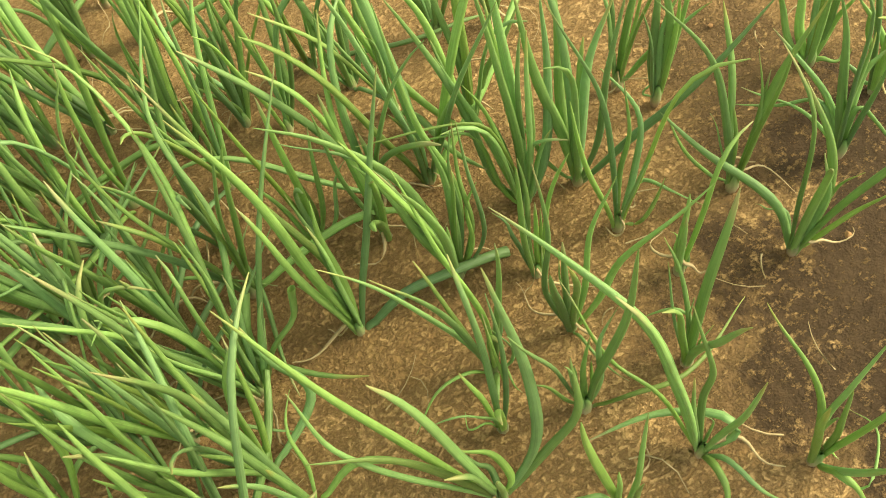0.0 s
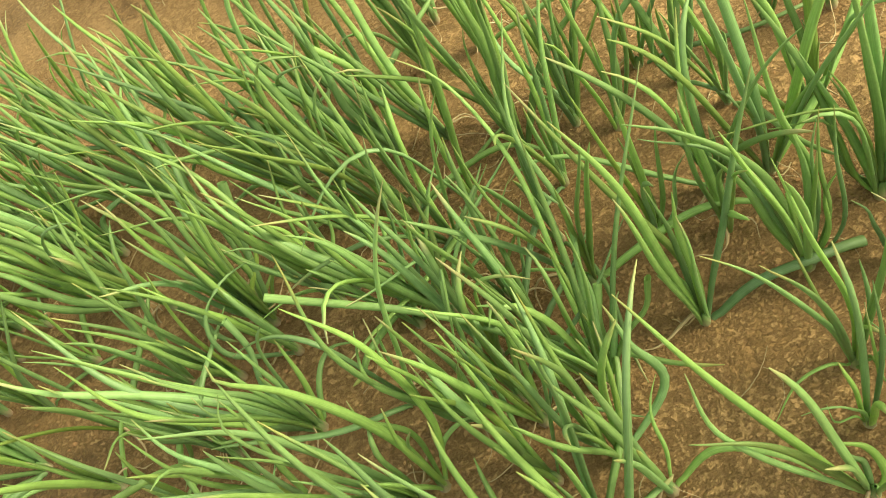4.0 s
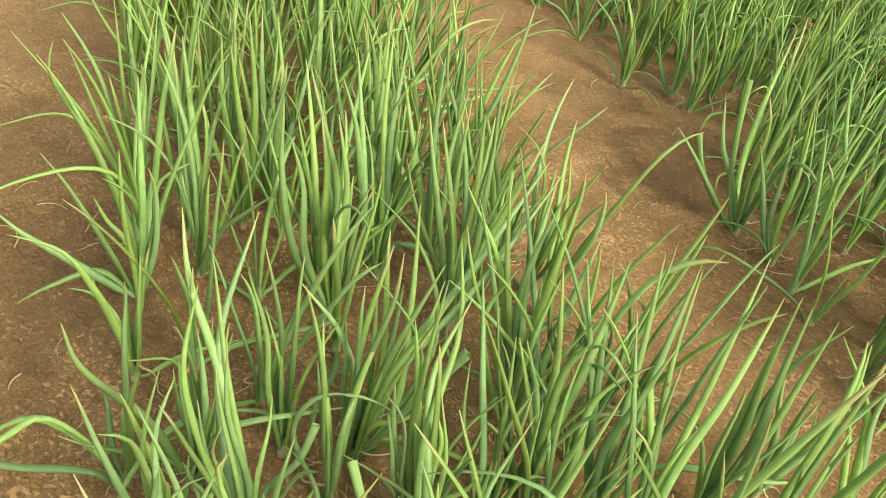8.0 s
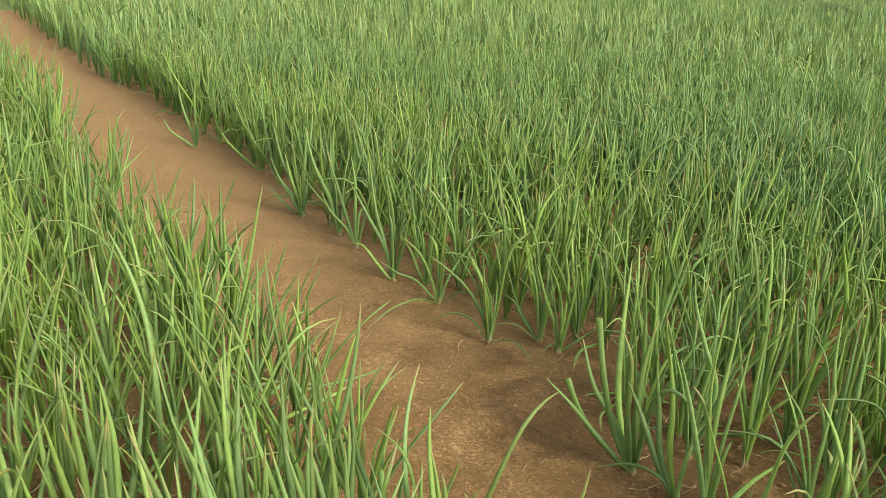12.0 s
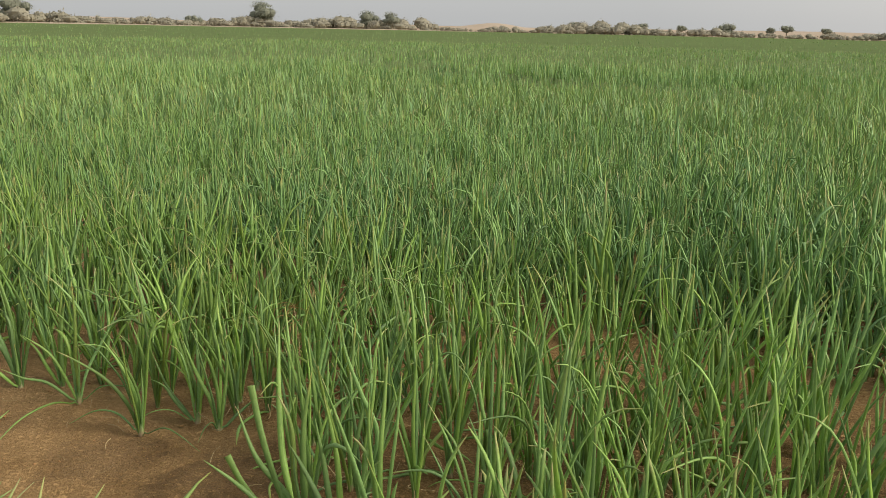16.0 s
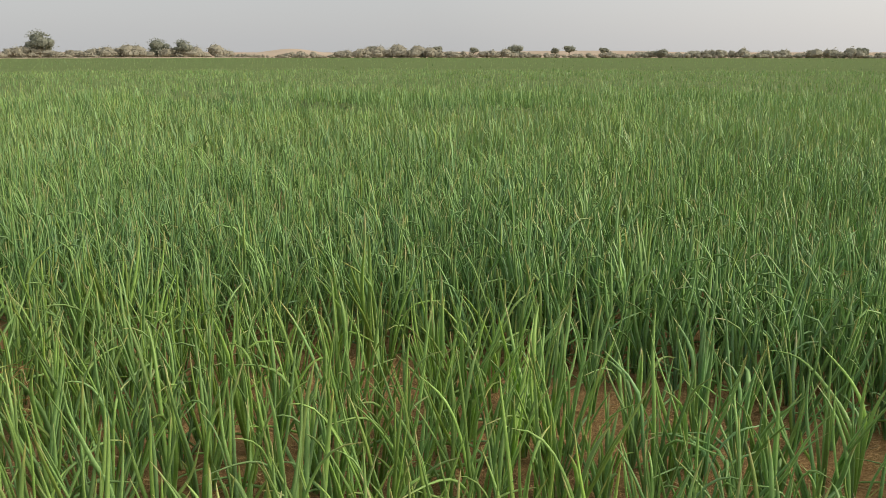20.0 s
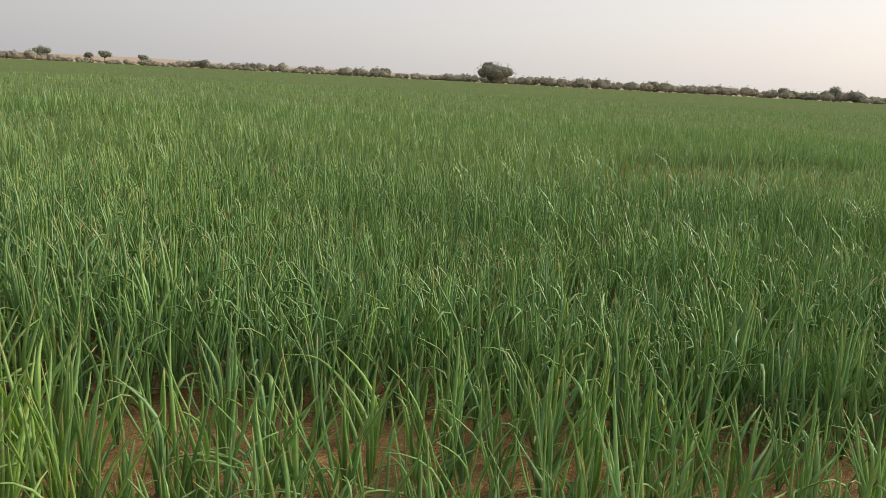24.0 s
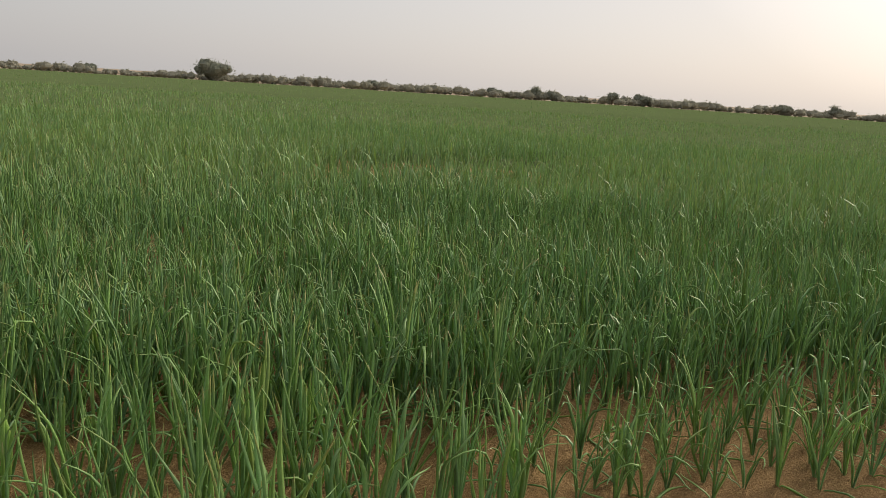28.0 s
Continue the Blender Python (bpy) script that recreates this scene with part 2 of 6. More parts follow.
def plain_material(name, dark, light, scale=40.0, rough=0.8, spec=0.3, island=True, clear=0.0):
    """Grainy two-tone surface, each piece a little different."""
    n = Nodes(name)
    grain = n.noise(n.place(), scale, 4.0, 0.6)
    rnd = n.add("NewGeometry").outputs["Random Per Island"] if island else n.add("ObjectInfo").outputs["Random"]
    base = n.mix(n.maths("ADD", n.maths("MULTIPLY", grain, 0.6), n.maths("MULTIPLY", rnd, 0.4)), dark, light)
    mat = n.done(base, rough, n.bump(grain, 0.4, 0.01), spec)
    if clear:
        trans = n.add("BsdfTranslucent", Color=n.mix(0.5, base, light))
        mixer = n.add("MixShader", Fac=clear)
        n.tree.links.new(n.bsdf.outputs[0], mixer.inputs[1])
        n.tree.links.new(trans.outputs[0], mixer.inputs[2])
        n.tree.links.new(mixer.outputs[0], n.out.inputs[0])
    return mat


M_NECK = neck_material()
M_SOIL = soil_material()
M_STRAW = plain_material("dry_straw", (0.30, 0.20, 0.09), (0.66, 0.52, 0.29), 90)
M_CLOD = plain_material("soil_clod", (0.22, 0.115, 0.05), (0.46, 0.27, 0.12), 60, 0.95, 0.15)
M_HUSK = plain_material("withered_husk", (0.22, 0.13, 0.05), (0.46, 0.32, 0.12), 120)
M_NUTLEAF = plain_material("groundnut_leaf", (0.12, 0.23, 0.04), (0.31, 0.45, 0.075), 60, 0.5, 0.4, True, 0.3)
M_NUTSTEM = plain_material("groundnut_stem", (0.12, 0.17, 0.05), (0.24, 0.25, 0.09), 90)
# bush greens paled: the distance haze is put into the leaf colour
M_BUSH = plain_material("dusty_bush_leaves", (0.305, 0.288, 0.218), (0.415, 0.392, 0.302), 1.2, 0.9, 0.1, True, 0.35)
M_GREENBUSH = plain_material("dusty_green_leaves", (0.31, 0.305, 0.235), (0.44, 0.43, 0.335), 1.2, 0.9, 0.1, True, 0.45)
# greens darkened in place of the self-shading that flat far leaves lack
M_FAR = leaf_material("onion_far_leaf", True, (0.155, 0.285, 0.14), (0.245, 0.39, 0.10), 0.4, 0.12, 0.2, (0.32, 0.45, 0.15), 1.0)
# tree crowns too carry the haze as a paler base colour
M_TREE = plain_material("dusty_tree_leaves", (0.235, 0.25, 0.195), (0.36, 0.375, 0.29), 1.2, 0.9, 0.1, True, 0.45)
# dark green holds the shaded depth between the far plants
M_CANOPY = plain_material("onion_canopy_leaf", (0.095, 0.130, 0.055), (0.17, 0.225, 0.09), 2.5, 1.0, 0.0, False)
M_BARK = plain_material("grey_bark", (0.12, 0.095, 0.07), (0.24, 0.19, 0.14), 3.0, 0.95, 0.1)
M_DUNE = plain_material("dune_sand", (0.36, 0.29, 0.215), (0.44, 0.36, 0.27), 0.05, 0.95, 0.1, False)


# ---- mesh helpers ----
def mesh_of(name, verts, quads, uvs=None, material=None, smooth=True):
    """A mesh from arrays: verts (n, 3), faces (m, 4) or (m, 3), a uv for each vertex."""
    verts, quads = np.asarray(verts, np.float32), np.asarray(quads, np.int32)
    k = quads.shape[1]
    me = bpy.data.meshes.new(name)
    me.vertices.add(len(verts))
    me.vertices.foreach_set("co", verts.ravel())
    me.loops.add(quads.size)
    me.loops.foreach_set("vertex_index", quads.ravel())
    me.polygons.add(len(quads))
    me.polygons.foreach_set("loop_start", np.arange(0, quads.size, k, dtype=np.int32))
    me.polygons.foreach_set("use_smooth", np.full(len(quads), smooth))
    if uvs is not None:
        layer = me.uv_layers.new(name="UVMap")
        layer.data.foreach_set("uv", np.asarray(uvs, np.float32)[quads.ravel()].ravel())
    me.update(calc_edges=True)
    if material:
        me.materials.append(material)
    return me


def put_thing(ob, m, first):
    """The thing itself at the pose m the first time, then copies of it."""
    if first:
        ob.matrix_basis = m
        return ob
    return copy_thing(ob, m @ Matrix.Diagonal((*(1 / v for v in ob.scale), 1)))


def part(name, me, parent, label=""):
    ob = new(name, me)
    ob.parent = parent
    return tagged(ob, label)


def tube(points, radii, sides, flat=1.0, side_hint=(0, 1, 0)):
    """A tube along points; with two sides a ribbon. Gives verts, quads, uvs."""
    points, radii = np.asarray(points, float), np.asarray(radii, float)
    tang = np.gradient(points, axis=0)
    tang /= np.linalg.norm(tang, axis=1)[:, None] + 1e-9
    wide = np.asarray(side_hint, float) - tang * (tang @ np.asarray(side_hint, float))[:, None]
    wide /= np.linalg.norm(wide, axis=1)[:, None] + 1e-9
    thin = np.cross(tang, wide)
    a = np.linspace(0, 2 * np.pi, sides, endpoint=False)
    ring = np.cos(a)[None, :, None] * wide[:, None] + flat * np.sin(a)[None, :, None] * thin[:, None]
    verts = (points[:, None] + radii[:, None, None] * ring).reshape(-1, 3)
    rows, quads = len(points), []
    loop = sides if sides > 2 else 1
    for r in range(rows - 1):
        for c in range(loop):
            d = (c + 1) % sides
            quads.append((r * sides + c, r * sides + d, (r + 1) * sides + d, (r + 1) * sides + c))
    length = np.r_[0, np.cumsum(np.linalg.norm(np.diff(points, axis=0), axis=1))]
    u = np.repeat(length / length[-1], sides)
    v = np.tile(np.arange(sides) / max(sides, 3), rows)
    return verts, np.array(quads), np.stack([u, v], 1)


def joined(pieces):
    """Several (verts, quads, uvs) as one."""
    verts, quads, uvs, at = [], [], [], 0
    for v, q, t in pieces:
        verts.append(v), quads.append(q + at), uvs.append(t)
        at += len(v)
    return np.concatenate(verts), np.concatenate(quads), np.concatenate(uvs)


# ---- onion plants ----
def leaf_line(rng, length, lean, curl, azimuth, kink, steps, wave=1.0):
    """The middle line of a leaf that rises from the neck, leans out, curls over and may be broken."""
    s = np.linspace(0, 1, steps + 1)
    theta = lean * np.minimum(1, 0.45 + s * 2.2) + curl * s**2.2
    if kink:
        at, by = kink
        theta = theta + by / (1 + np.exp(-(s - at) * 17))
    theta = theta + 0.07 * wave * np.sin(s * rng.uniform(5, 9) + rng.uniform(0, 6)) * np.minimum(1, s * 2)
    phi = azimuth + rng.normal(0, 0.35) * s**1.5 + 0.25 * np.sin(s * 5 + rng.uniform(0, 6))
    step = length / steps
    d = np.stack([np.sin(theta) * np.cos(phi), np.sin(theta) * np.sin(phi), np.cos(theta)], 1) * step
    pts = np.r_[[[0, 0, 0]], np.cumsum(d[:-1] * 0.5 + d[1:] * 0.5, axis=0)]
    return pts, s


def onion_leaf(rng, length, width, lean, curl, azimuth, kink, steps, sides, wave=1.0):
    pts, s = leaf_line(rng, length, lean, curl, azimuth, kink, steps, wave)
    pts = pts + (0.004 * math.cos(azimuth), 0.004 * math.sin(azimuth), -0.012)
    pts[1:, 2] = np.maximum(pts[1:, 2], 0.008 + 0.004 * rng.random())
    body = np.interp(s, [0, 0.1, 0.35, 0.65, 0.88, 0.97, 1.0], [0.7, 0.8, 1.0, 0.88, 0.56, 0.32, 0.1])
    radii = np.maximum(width / 2 * body, 0.0008)
    if kink:
        radii = radii * (1 + 0.25 * np.exp(-((s - kink[0]) * 14) ** 2))
    return tube(pts, radii, sides, 0.62, (-math.sin(azimuth), math.cos(azimuth), 0.15))


def onion_spec(rng, tall=1.0, lush=1.0, droop=1.0):
    """Leaves of one plant, as arguments for onion_leaf. They fan out to two sides, inner ones upright."""
    count = max(4, int(rng.normal(7.6 * lush, 1.6)))
    fan, leaves = rng.uniform(0, 2 * np.pi), []
    for k in range(count):
        f = k / max(1, count - 1)
        outer = 1 - f
        azimuth = fan + (k % 2) * np.pi + rng.normal(0, 0.45)
        lean = 0.04 + 0.32 * outer**1.3 + abs(rng.normal(0, 0.06))
        length = tall * (0.43 - 0.10 * abs(f - 0.45) * 2 + rng.normal(0, 0.035))
        if f > 0.85:
            length *= 0.72
        curl = (rng.normal(0.08, 0.26) + 0.22 * outer) * droop
        kink = None
        chance = rng.random()
        if chance < 0.03:
            kink = (rng.uniform(0.45, 0.85), rng.uniform(0.9, 1.7))
        elif chance < 0.24:
            kink = (rng.uniform(0.82, 0.93), rng.uniform(0.5, 1.7))
        if k == 0 and rng.random() < 0.55:
            lean, curl, length = rng.uniform(1.15, 1.5), rng.uniform(-0.1, 0.35), length * 0.85
        leaves.append((max(0.12, length), rng.uniform(0.0078, 0.0132) * (0.8 + 0.35 * tall), lean, curl, azimuth, kink))
    return leaves


def neck_shape(rng, sides=8, bulb=1.0):
    z = np.array([-0.014, -0.004, 0.004, 0.010, 0.018, 0.028, 0.036])
    r = np.array([0.007, 0.0095 * bulb, 0.0098 * bulb, 0.0088, 0.0078, 0.006, 0.002])
    pts = np.stack([0.002 * np.sin(z * 60), 0 * z, z], 1)
    return tube(pts, r, sides, 0.85, (0, 1, 0))


def dry_leaves(rng, plant):
    """Withered outer leaves curling on the soil round the neck."""
    for _ in range(int(rng.integers(0, 4))):
        n, width = rng.uniform(0.04, 0.14), rng.uniform(0.0012, 0.004)
        s = np.linspace(0, 1, 11)
        phi = rng.uniform(0, 6.28) + rng.normal(0, 1.6) * s + 0.5 * np.sin(s * rng.uniform(4, 9))
        pts = np.stack([np.cumsum(np.cos(phi)), np.cumsum(np.sin(phi)), 0 * s], 1) * n / 11
        pts[:, 2] = 0.03 * (1 - s) ** 3 + 0.009 + 0.012 * rng.random() * np.sin(s * rng.uniform(3, 7)) ** 2
        part("dry_leaf", mesh_of("dry_leaf", *tube(pts, width * (1.05 - 0.8 * s), 4, 0.35), M_STRAW), plant, "withered straw-coloured leaf")


def onion_plant(rng, tall=1.0, lush=1.0, droop=1.0, green=M_LEAF):
    """One plant as a thing: the neck, and every leaf a part."""
    plant = tagged(new("onion_plant"), "green onion plant with tubular leaves growing from sandy soil", "onion plant", "onion plants of the nearest beds")
    part("neck", mesh_of("neck", *neck_shape(rng, 8, rng.uniform(0.9, 1.25)), M_NECK), plant, "pale papery onion neck")
    for spec in onion_spec(rng, tall, lush, droop):
        part("leaf", mesh_of("leaf", *onion_leaf(rng, *spec, 15, 5), green), plant)
    # dry outer sheath leaf lying on the soil
    dry_leaves(rng, plant)
    return plant


def simple_plant(rng, steps, sides, most, tall=1.0, wide=1.0):
    pieces = []
    specs = onion_spec(rng, tall, 1.1, 0.6)
    for spec in specs[len(specs) - most:] if len(specs) > most else specs:
        length, width, lean, curl, azimuth, kink = spec
        kink = (rng.uniform(0.6, 0.9), rng.uniform(0.4, 1.9)) if rng.random() < 0.3 else None
        pieces.append(onion_leaf(rng, length, width * wide, lean, curl + rng.normal(0, 0.2), azimuth, kink, steps, sides, 2.2))
    return joined(pieces)


TUFTS = np.random.default_rng(5).random((97, 89))


def tufts(p, cell):
    """Uneven growth from patch to patch, -0.5 to 0.5."""
    i, j = np.floor(p[:, 0] / cell).astype(int), np.floor(p[:, 1] / cell).astype(int)
    f, g = p[:, 0] / cell - i, p[:, 1] / cell - j
    at = lambda a, b: TUFTS[a % 97, b % 89]
    low = at(i, j) * (1 - f) + at(i + 1, j) * f
    return low * (1 - g) + (at(i, j + 1) * (1 - f) + at(i + 1, j + 1) * f) * g - 0.5


def scatter(name, kinds, places, rng, material, label, low=0.85, high=1.15, lean=0.0):
    """Many plants as one object of kind stuff. places: (n, 2)."""
    verts, quads, uvs, at = [], [], [], 0
    which = rng.integers(0, len(kinds), len(places))
    for k, (v, q, t) in enumerate(kinds):
        spots = places[which == k]
        if not len(spots):
            continue
        a, s = rng.uniform(0, 2 * np.pi, len(spots)), rng.uniform(low, high, len(spots)) * (1 + 0.3 * tufts(spots, 0.45) + 0.3 * tufts(spots, 1.7))
        c, d = np.cos(a) * s, np.sin(a) * s
        x = v[None, :, 0] * c[:, None] - v[None, :, 1] * d[:, None] + spots[:, :1]
        y = v[None, :, 0] * d[:, None] + v[None, :, 1] * c[:, None] + spots[:, 1:2]
        z = np.broadcast_to(v[None, :, 2], x.shape) * s[:, None]
        verts.append(np.stack([x, y, z], -1).reshape(-1, 3))
        quads.append((q[None] + (np.arange(len(spots)) * len(v))[:, None, None] + at).reshape(-1, 4))
        uvs.append(np.tile(t, (len(spots), 1)))
        at += len(spots) * len(v)
    ob = new(name, mesh_of(name, np.concatenate(verts), np.concatenate(quads), np.concatenate(uvs), material))
    return tagged(ob, label, "crop", kind="stuff")


# ---- plan of the beds ----
BED_LEFT = [(-0.40, -0.35), (-0.58, 0.12), (-0.80, 0.30), (-1.18, 0.52), (-2.12, 1.20), (-3.4, 1.84), (-4.85, 2.76), (-7.2, 4.23), (-60, 37.0)]
BED_RIGHT = [(0.72, -0.42), (0.66, 0.25), (0.0, 0.86), (-0.58, 1.15), (-0.92, 1.37), (-1.32, 1.63), (-2.35, 2.2), (-3.11, 2.6), (-3.81, 3.05), (-4.58, 3.58), (-5.78, 4.25), (-10.0, 6.9), (-60, 38.4)]
FIELD_EDGE = [(4.6, -0.9), (2.6, 0.75), (1.2, 1.25), (-0.02, 1.34), (-0.38, 1.80), (-0.76, 2.28), (-1.40, 2.60), (-2.11, 2.92), (-2.49, 3.24), (-3.36, 3.76), (-4.54, 4.49), (-6.22, 5.32), (-8.42, 6.66), (-60, 39.5)]
DENSE_EDGE = [(9.0, -3.0), (4.5, 0.2), (3.35, 0.88), (2.55, 1.4), (1.95, 2.1), (1.35, 2.68), (0.3, 3.25), (-1.15, 3.75), (-2.9, 4.6), (-4.6, 5.0), (-7.0, 5.9), (-60, 40.5)]
BARE_STRIP = [(9.0, -3.6), (4.3, 0.1), (3.1, 0.78), (2.35, 1.38), (1.65, 2.05), (1.1, 2.5), (0.5, 2.8), (0.1, 2.9)]


def inside(p, ring):
    """Which of the points p (n, 2) lie in the closed ring."""
    p, hit = np.asarray(p, float), np.zeros(len(p), bool)
    for (ax, ay), (bx, by) in zip(ring, ring[1:] + ring[:1]):
        cross = (ay > p[:, 1]) != (by > p[:, 1])
        x = (bx - ax) * (p[:, 1] - ay) / (by - ay + 1e-12) + ax
        hit ^= cross & (p[:, 0] < x)
    return hit


def off_line(p, line):
    """How far the points p lie from an open line."""
    best = np.full(len(p), 1e9)
    for a, b in zip(line, line[1:]):
        a, b = np.array(a, float), np.array(b, float)
        t = np.clip(((p - a) @ (b - a)) / ((b - a) @ (b - a)), 0, 1)
        best = np.minimum(best, np.linalg.norm(p - a - t[:, None] * (b - a), axis=1))
    return best


FAR_CORNERS = [(-400, 640), (900, 640), (900, -300)]
RING_BED = BED_LEFT + BED_RIGHT[::-1]
RING_FIELD = FIELD_EDGE + FAR_CORNERS
RING_DENSE = DENSE_EDGE + FAR_CORNERS


def spread(rng, x0, x1, y0, y1, step, shake=0.36):
    """Jittered planting grid, its rows along the beds."""
    c, s = math.cos(radians(-31)), math.sin(radians(-31))
    n = int(max(x1 - x0, y1 - y0) * 1.5 / step / 2) + 2
    g = np.stack(np.meshgrid(np.arange(-n, n), np.arange(-n, n)), -1).reshape(-1, 2) * step
    g = g + rng.normal(0, shake * step * 0.6, g.shape)
    g = np.stack([g[:, 0] * c - g[:, 1] * s, g[:, 0] * s + g[:, 1] * c], 1) + ((x0 + x1) / 2, (y0 + y1) / 2)
    return g[(g[:, 0] > x0) & (g[:, 0] < x1) & (g[:, 1] > y0) & (g[:, 1] < y1)]


def heading(p):
    return np.degrees(np.arctan2(p[:, 0], p[:, 1]))


def gaps(p):
    """Places with no plants: narrow working paths inside the field."""
    a = off_line(p, [(-2.4, 20.6), (-1.1, 19.0), (0.6, 17.2), (1.4, 15.6), (2.7, 14.7), (4.4, 14.6)]) < 1.05
    b = off_line(p, [(9.2, 6.3), (10.9, 5.9), (12.2, 5.4)]) < 1.1
    return a | b


rng = np.random.default_rng(11)
STANDING = []


def thin_out(p, step):
    """Keep points that are at least a step apart, first come first served."""
    kept = []
    for q in p:
        if all((q[0] - k[0]) ** 2 + (q[1] - k[1]) ** 2 > step * step for k in kept):
            kept.append((float(q[0]), float(q[1])))
    return np.array(kept)


def smooth_line(knots, count):
    """A curve through the knots (n, 3), evenly sampled."""
    k = np.concatenate([[2 * knots[0] - knots[1]], knots, [2 * knots[-1] - knots[-2]]])
    out = []
    for a, b, c, d in zip(k, k[1:], k[2:], k[3:]):
        t0, t1, t2, t3 = np.cumsum([0] + [max(np.linalg.norm(q - p), 1e-4) ** 0.5 for p, q in ((a, b), (b, c), (c, d))])
        t = np.linspace(t1, t2, 24, endpoint=False)[:, None]
        ab, bc, cd = ((t1 - t) * a + (t - t0) * b) / (t1 - t0), ((t2 - t) * b + (t - t1) * c) / (t2 - t1), ((t3 - t) * c + (t - t2) * d) / (t3 - t2)
        abc, bcd = ((t2 - t) * ab + (t - t0) * bc) / (t2 - t0), ((t3 - t) * bc + (t - t1) * cd) / (t3 - t1)
        out.append(((t2 - t) * abc + (t - t1) * bcd) / (t2 - t1))
    p = np.concatenate(out + [knots[-1:]])
    s = np.r_[0, np.cumsum(np.linalg.norm(np.diff(p, axis=0), axis=1))]
    return np.stack([np.interp(np.linspace(0, s[-1], count), s, p[:, i]) for i in range(3)], 1)


def leaf_body(s, width, cut):
    """Radius along a leaf: slim sheath, fullest at a third, long taper; a broken one ends blunt."""
    body = np.interp(s, [0, 0.08, 0.33, 0.6, 0.85, 0.97, 1.0], [0.62, 0.72, 1.0, 0.84, 0.46, 0.2, 0.06])
    if cut:
        body = np.interp(s, [0, 0.2, 0.9, 1.0], [0.7, 0.9, 1.0, 1.12])
    return np.maximum(width * 0.0005 * body, 0.0006)


def traced_plant(x, y, fan, leaves, inner=3):
    """A plant leaf by leaf: width in mm (negative: broken off), tilt of the leaf's plane, then along and up to three or four points."""
    STANDING.append((x, y))
    plant = tagged(new("onion_plant"), "tall green onion plant with arching tubular leaves on sandy soil", "onion plant", "onion plants of the nearest beds")
    plant.matrix_basis = pose(x, y, 0, 0, 0, fan)
    part("neck", mesh_of("neck", *neck_shape(rng, 8, rng.uniform(0.9, 1.25)), M_NECK), plant, "pale papery onion neck")
    s = np.linspace(0, 1, 21)
    green = M_LEAF if y < 1.25 and x < 1.2 else M_FRONT
    for width, tilt, *line in leaves:
        knots = np.array(line, float).reshape(-1, 2)
        if tilt == 90:
            rise = np.linspace(0.025, 0.012, len(knots)) + 0.03 * np.sin(np.linspace(0.8, 3.1, len(knots)))
            knots = np.stack([knots[:, 0], knots[:, 1], rise], 1)
        else:
            knots = np.stack([knots[:, 0], knots[:, 1] * math.sin(radians(tilt)), np.maximum(knots[:, 1] * math.cos(radians(tilt)), 0.012)], 1)
        way = knots[0] / np.linalg.norm(knots[0])
        start = np.array([0.006 * way[0], 0.006 * way[1], -0.006])
        pts = smooth_line(np.concatenate([[start], knots]), 21)
        pts[:, 1] += 0.004 * np.sin(s * 9 + rng.uniform(0, 6)) * s
        pts[1:, 2] = np.maximum(pts[1:, 2], 0.009)
        side = (1, 0.3 * rng.normal(), 0.1) if tilt != 90 else (-way[1], way[0], 0.2)
        v, q, uv = tube(pts, leaf_body(s, abs(width) * rng.uniform(0.78, 0.94), width < 0), 7, 0.66, side)
        part("leaf", mesh_of("leaf", v, q, uv * (0.85, 1) if width < 0 else uv, green), plant)
    for spec in onion_spec(rng, rng.uniform(0.8, 1.05), 1.0, 0.5)[-inner:]:
        part("leaf", mesh_of("leaf", *onion_leaf(rng, *spec, 13, 7), green), plant)
    dry_leaves(rng, plant)
    return plant


traced_plant(0.354, 0.152, -26, [(17, 12, -0.00, 0.13, -0.01, 0.24, -0.02, 0.37), (12, 0, -0.02, 0.12, -0.04, 0.23, -0.06, 0.29), (15, 12, -0.04, 0.04, -0.07, 0.20, -0.14, 0.39), (17, 20, 0.03, 0.06, 0.05, 0.21, 0.05, 0.33), (9, -5, -0.03, 0.19, -0.05, 0.23, -0.21, 0.23)])
traced_plant(0.432, 0.133, -33, [(20, 5, 0.01, 0.15, 0.02, 0.25, 0.05, 0.36), (20, 12, -0.02, 0.10, -0.05, 0.20, -0.07, 0.34), (17, 3, 0.07, 0.09, 0.13, 0.17, 0.23, 0.34), (20, 18, -0.02, 0.14, -0.02, 0.23, -0.02, 0.33), (12, -5, 0.03, 0.12, 0.04, 0.29, 0.06, 0.44), (12, 10, -0.04, 0.04, -0.06, 0.09, -0.09, 0.14)])
traced_plant(0.434, 0.035, -38, [(13, 20, 0.02, 0.11, 0.02, 0.20, -0.03, 0.26), (10, 9, -0.01, 0.14, -0.03, 0.27, -0.09, 0.40), (8, 17, 0.03, 0.01, 0.05, 0.05, 0.06, 0.10), (10, 12, 0.00, 0.11, 0.01, 0.19, -0.00, 0.27), (8, 90, 0.03, 0.05, 0.07, 0.04, 0.12, 0.03)])
traced_plant(0.614, 0.185, -41, [(19, 12, -0.01, 0.07, -0.01, 0.14, -0.01, 0.24), (20, 12, 0.01, 0.09, 0.01, 0.15, -0.01, 0.24), (5, 17, -0.02, 0.01, -0.01, 0.03, 0.01, 0.04), (13, 12, -0.00, 0.06, -0.00, 0.13, 0.02, 0.20)])
traced_plant(0.585, 0.246, -37, [(17, 12, 0.01, 0.10, 0.02, 0.16, 0.04, 0.23), (15, 12, 0.06, 0.08, 0.09, 0.11, 0.13, 0.15), (13, 12, -0.01, 0.08, -0.01, 0.14, -0.02, 0.21)])
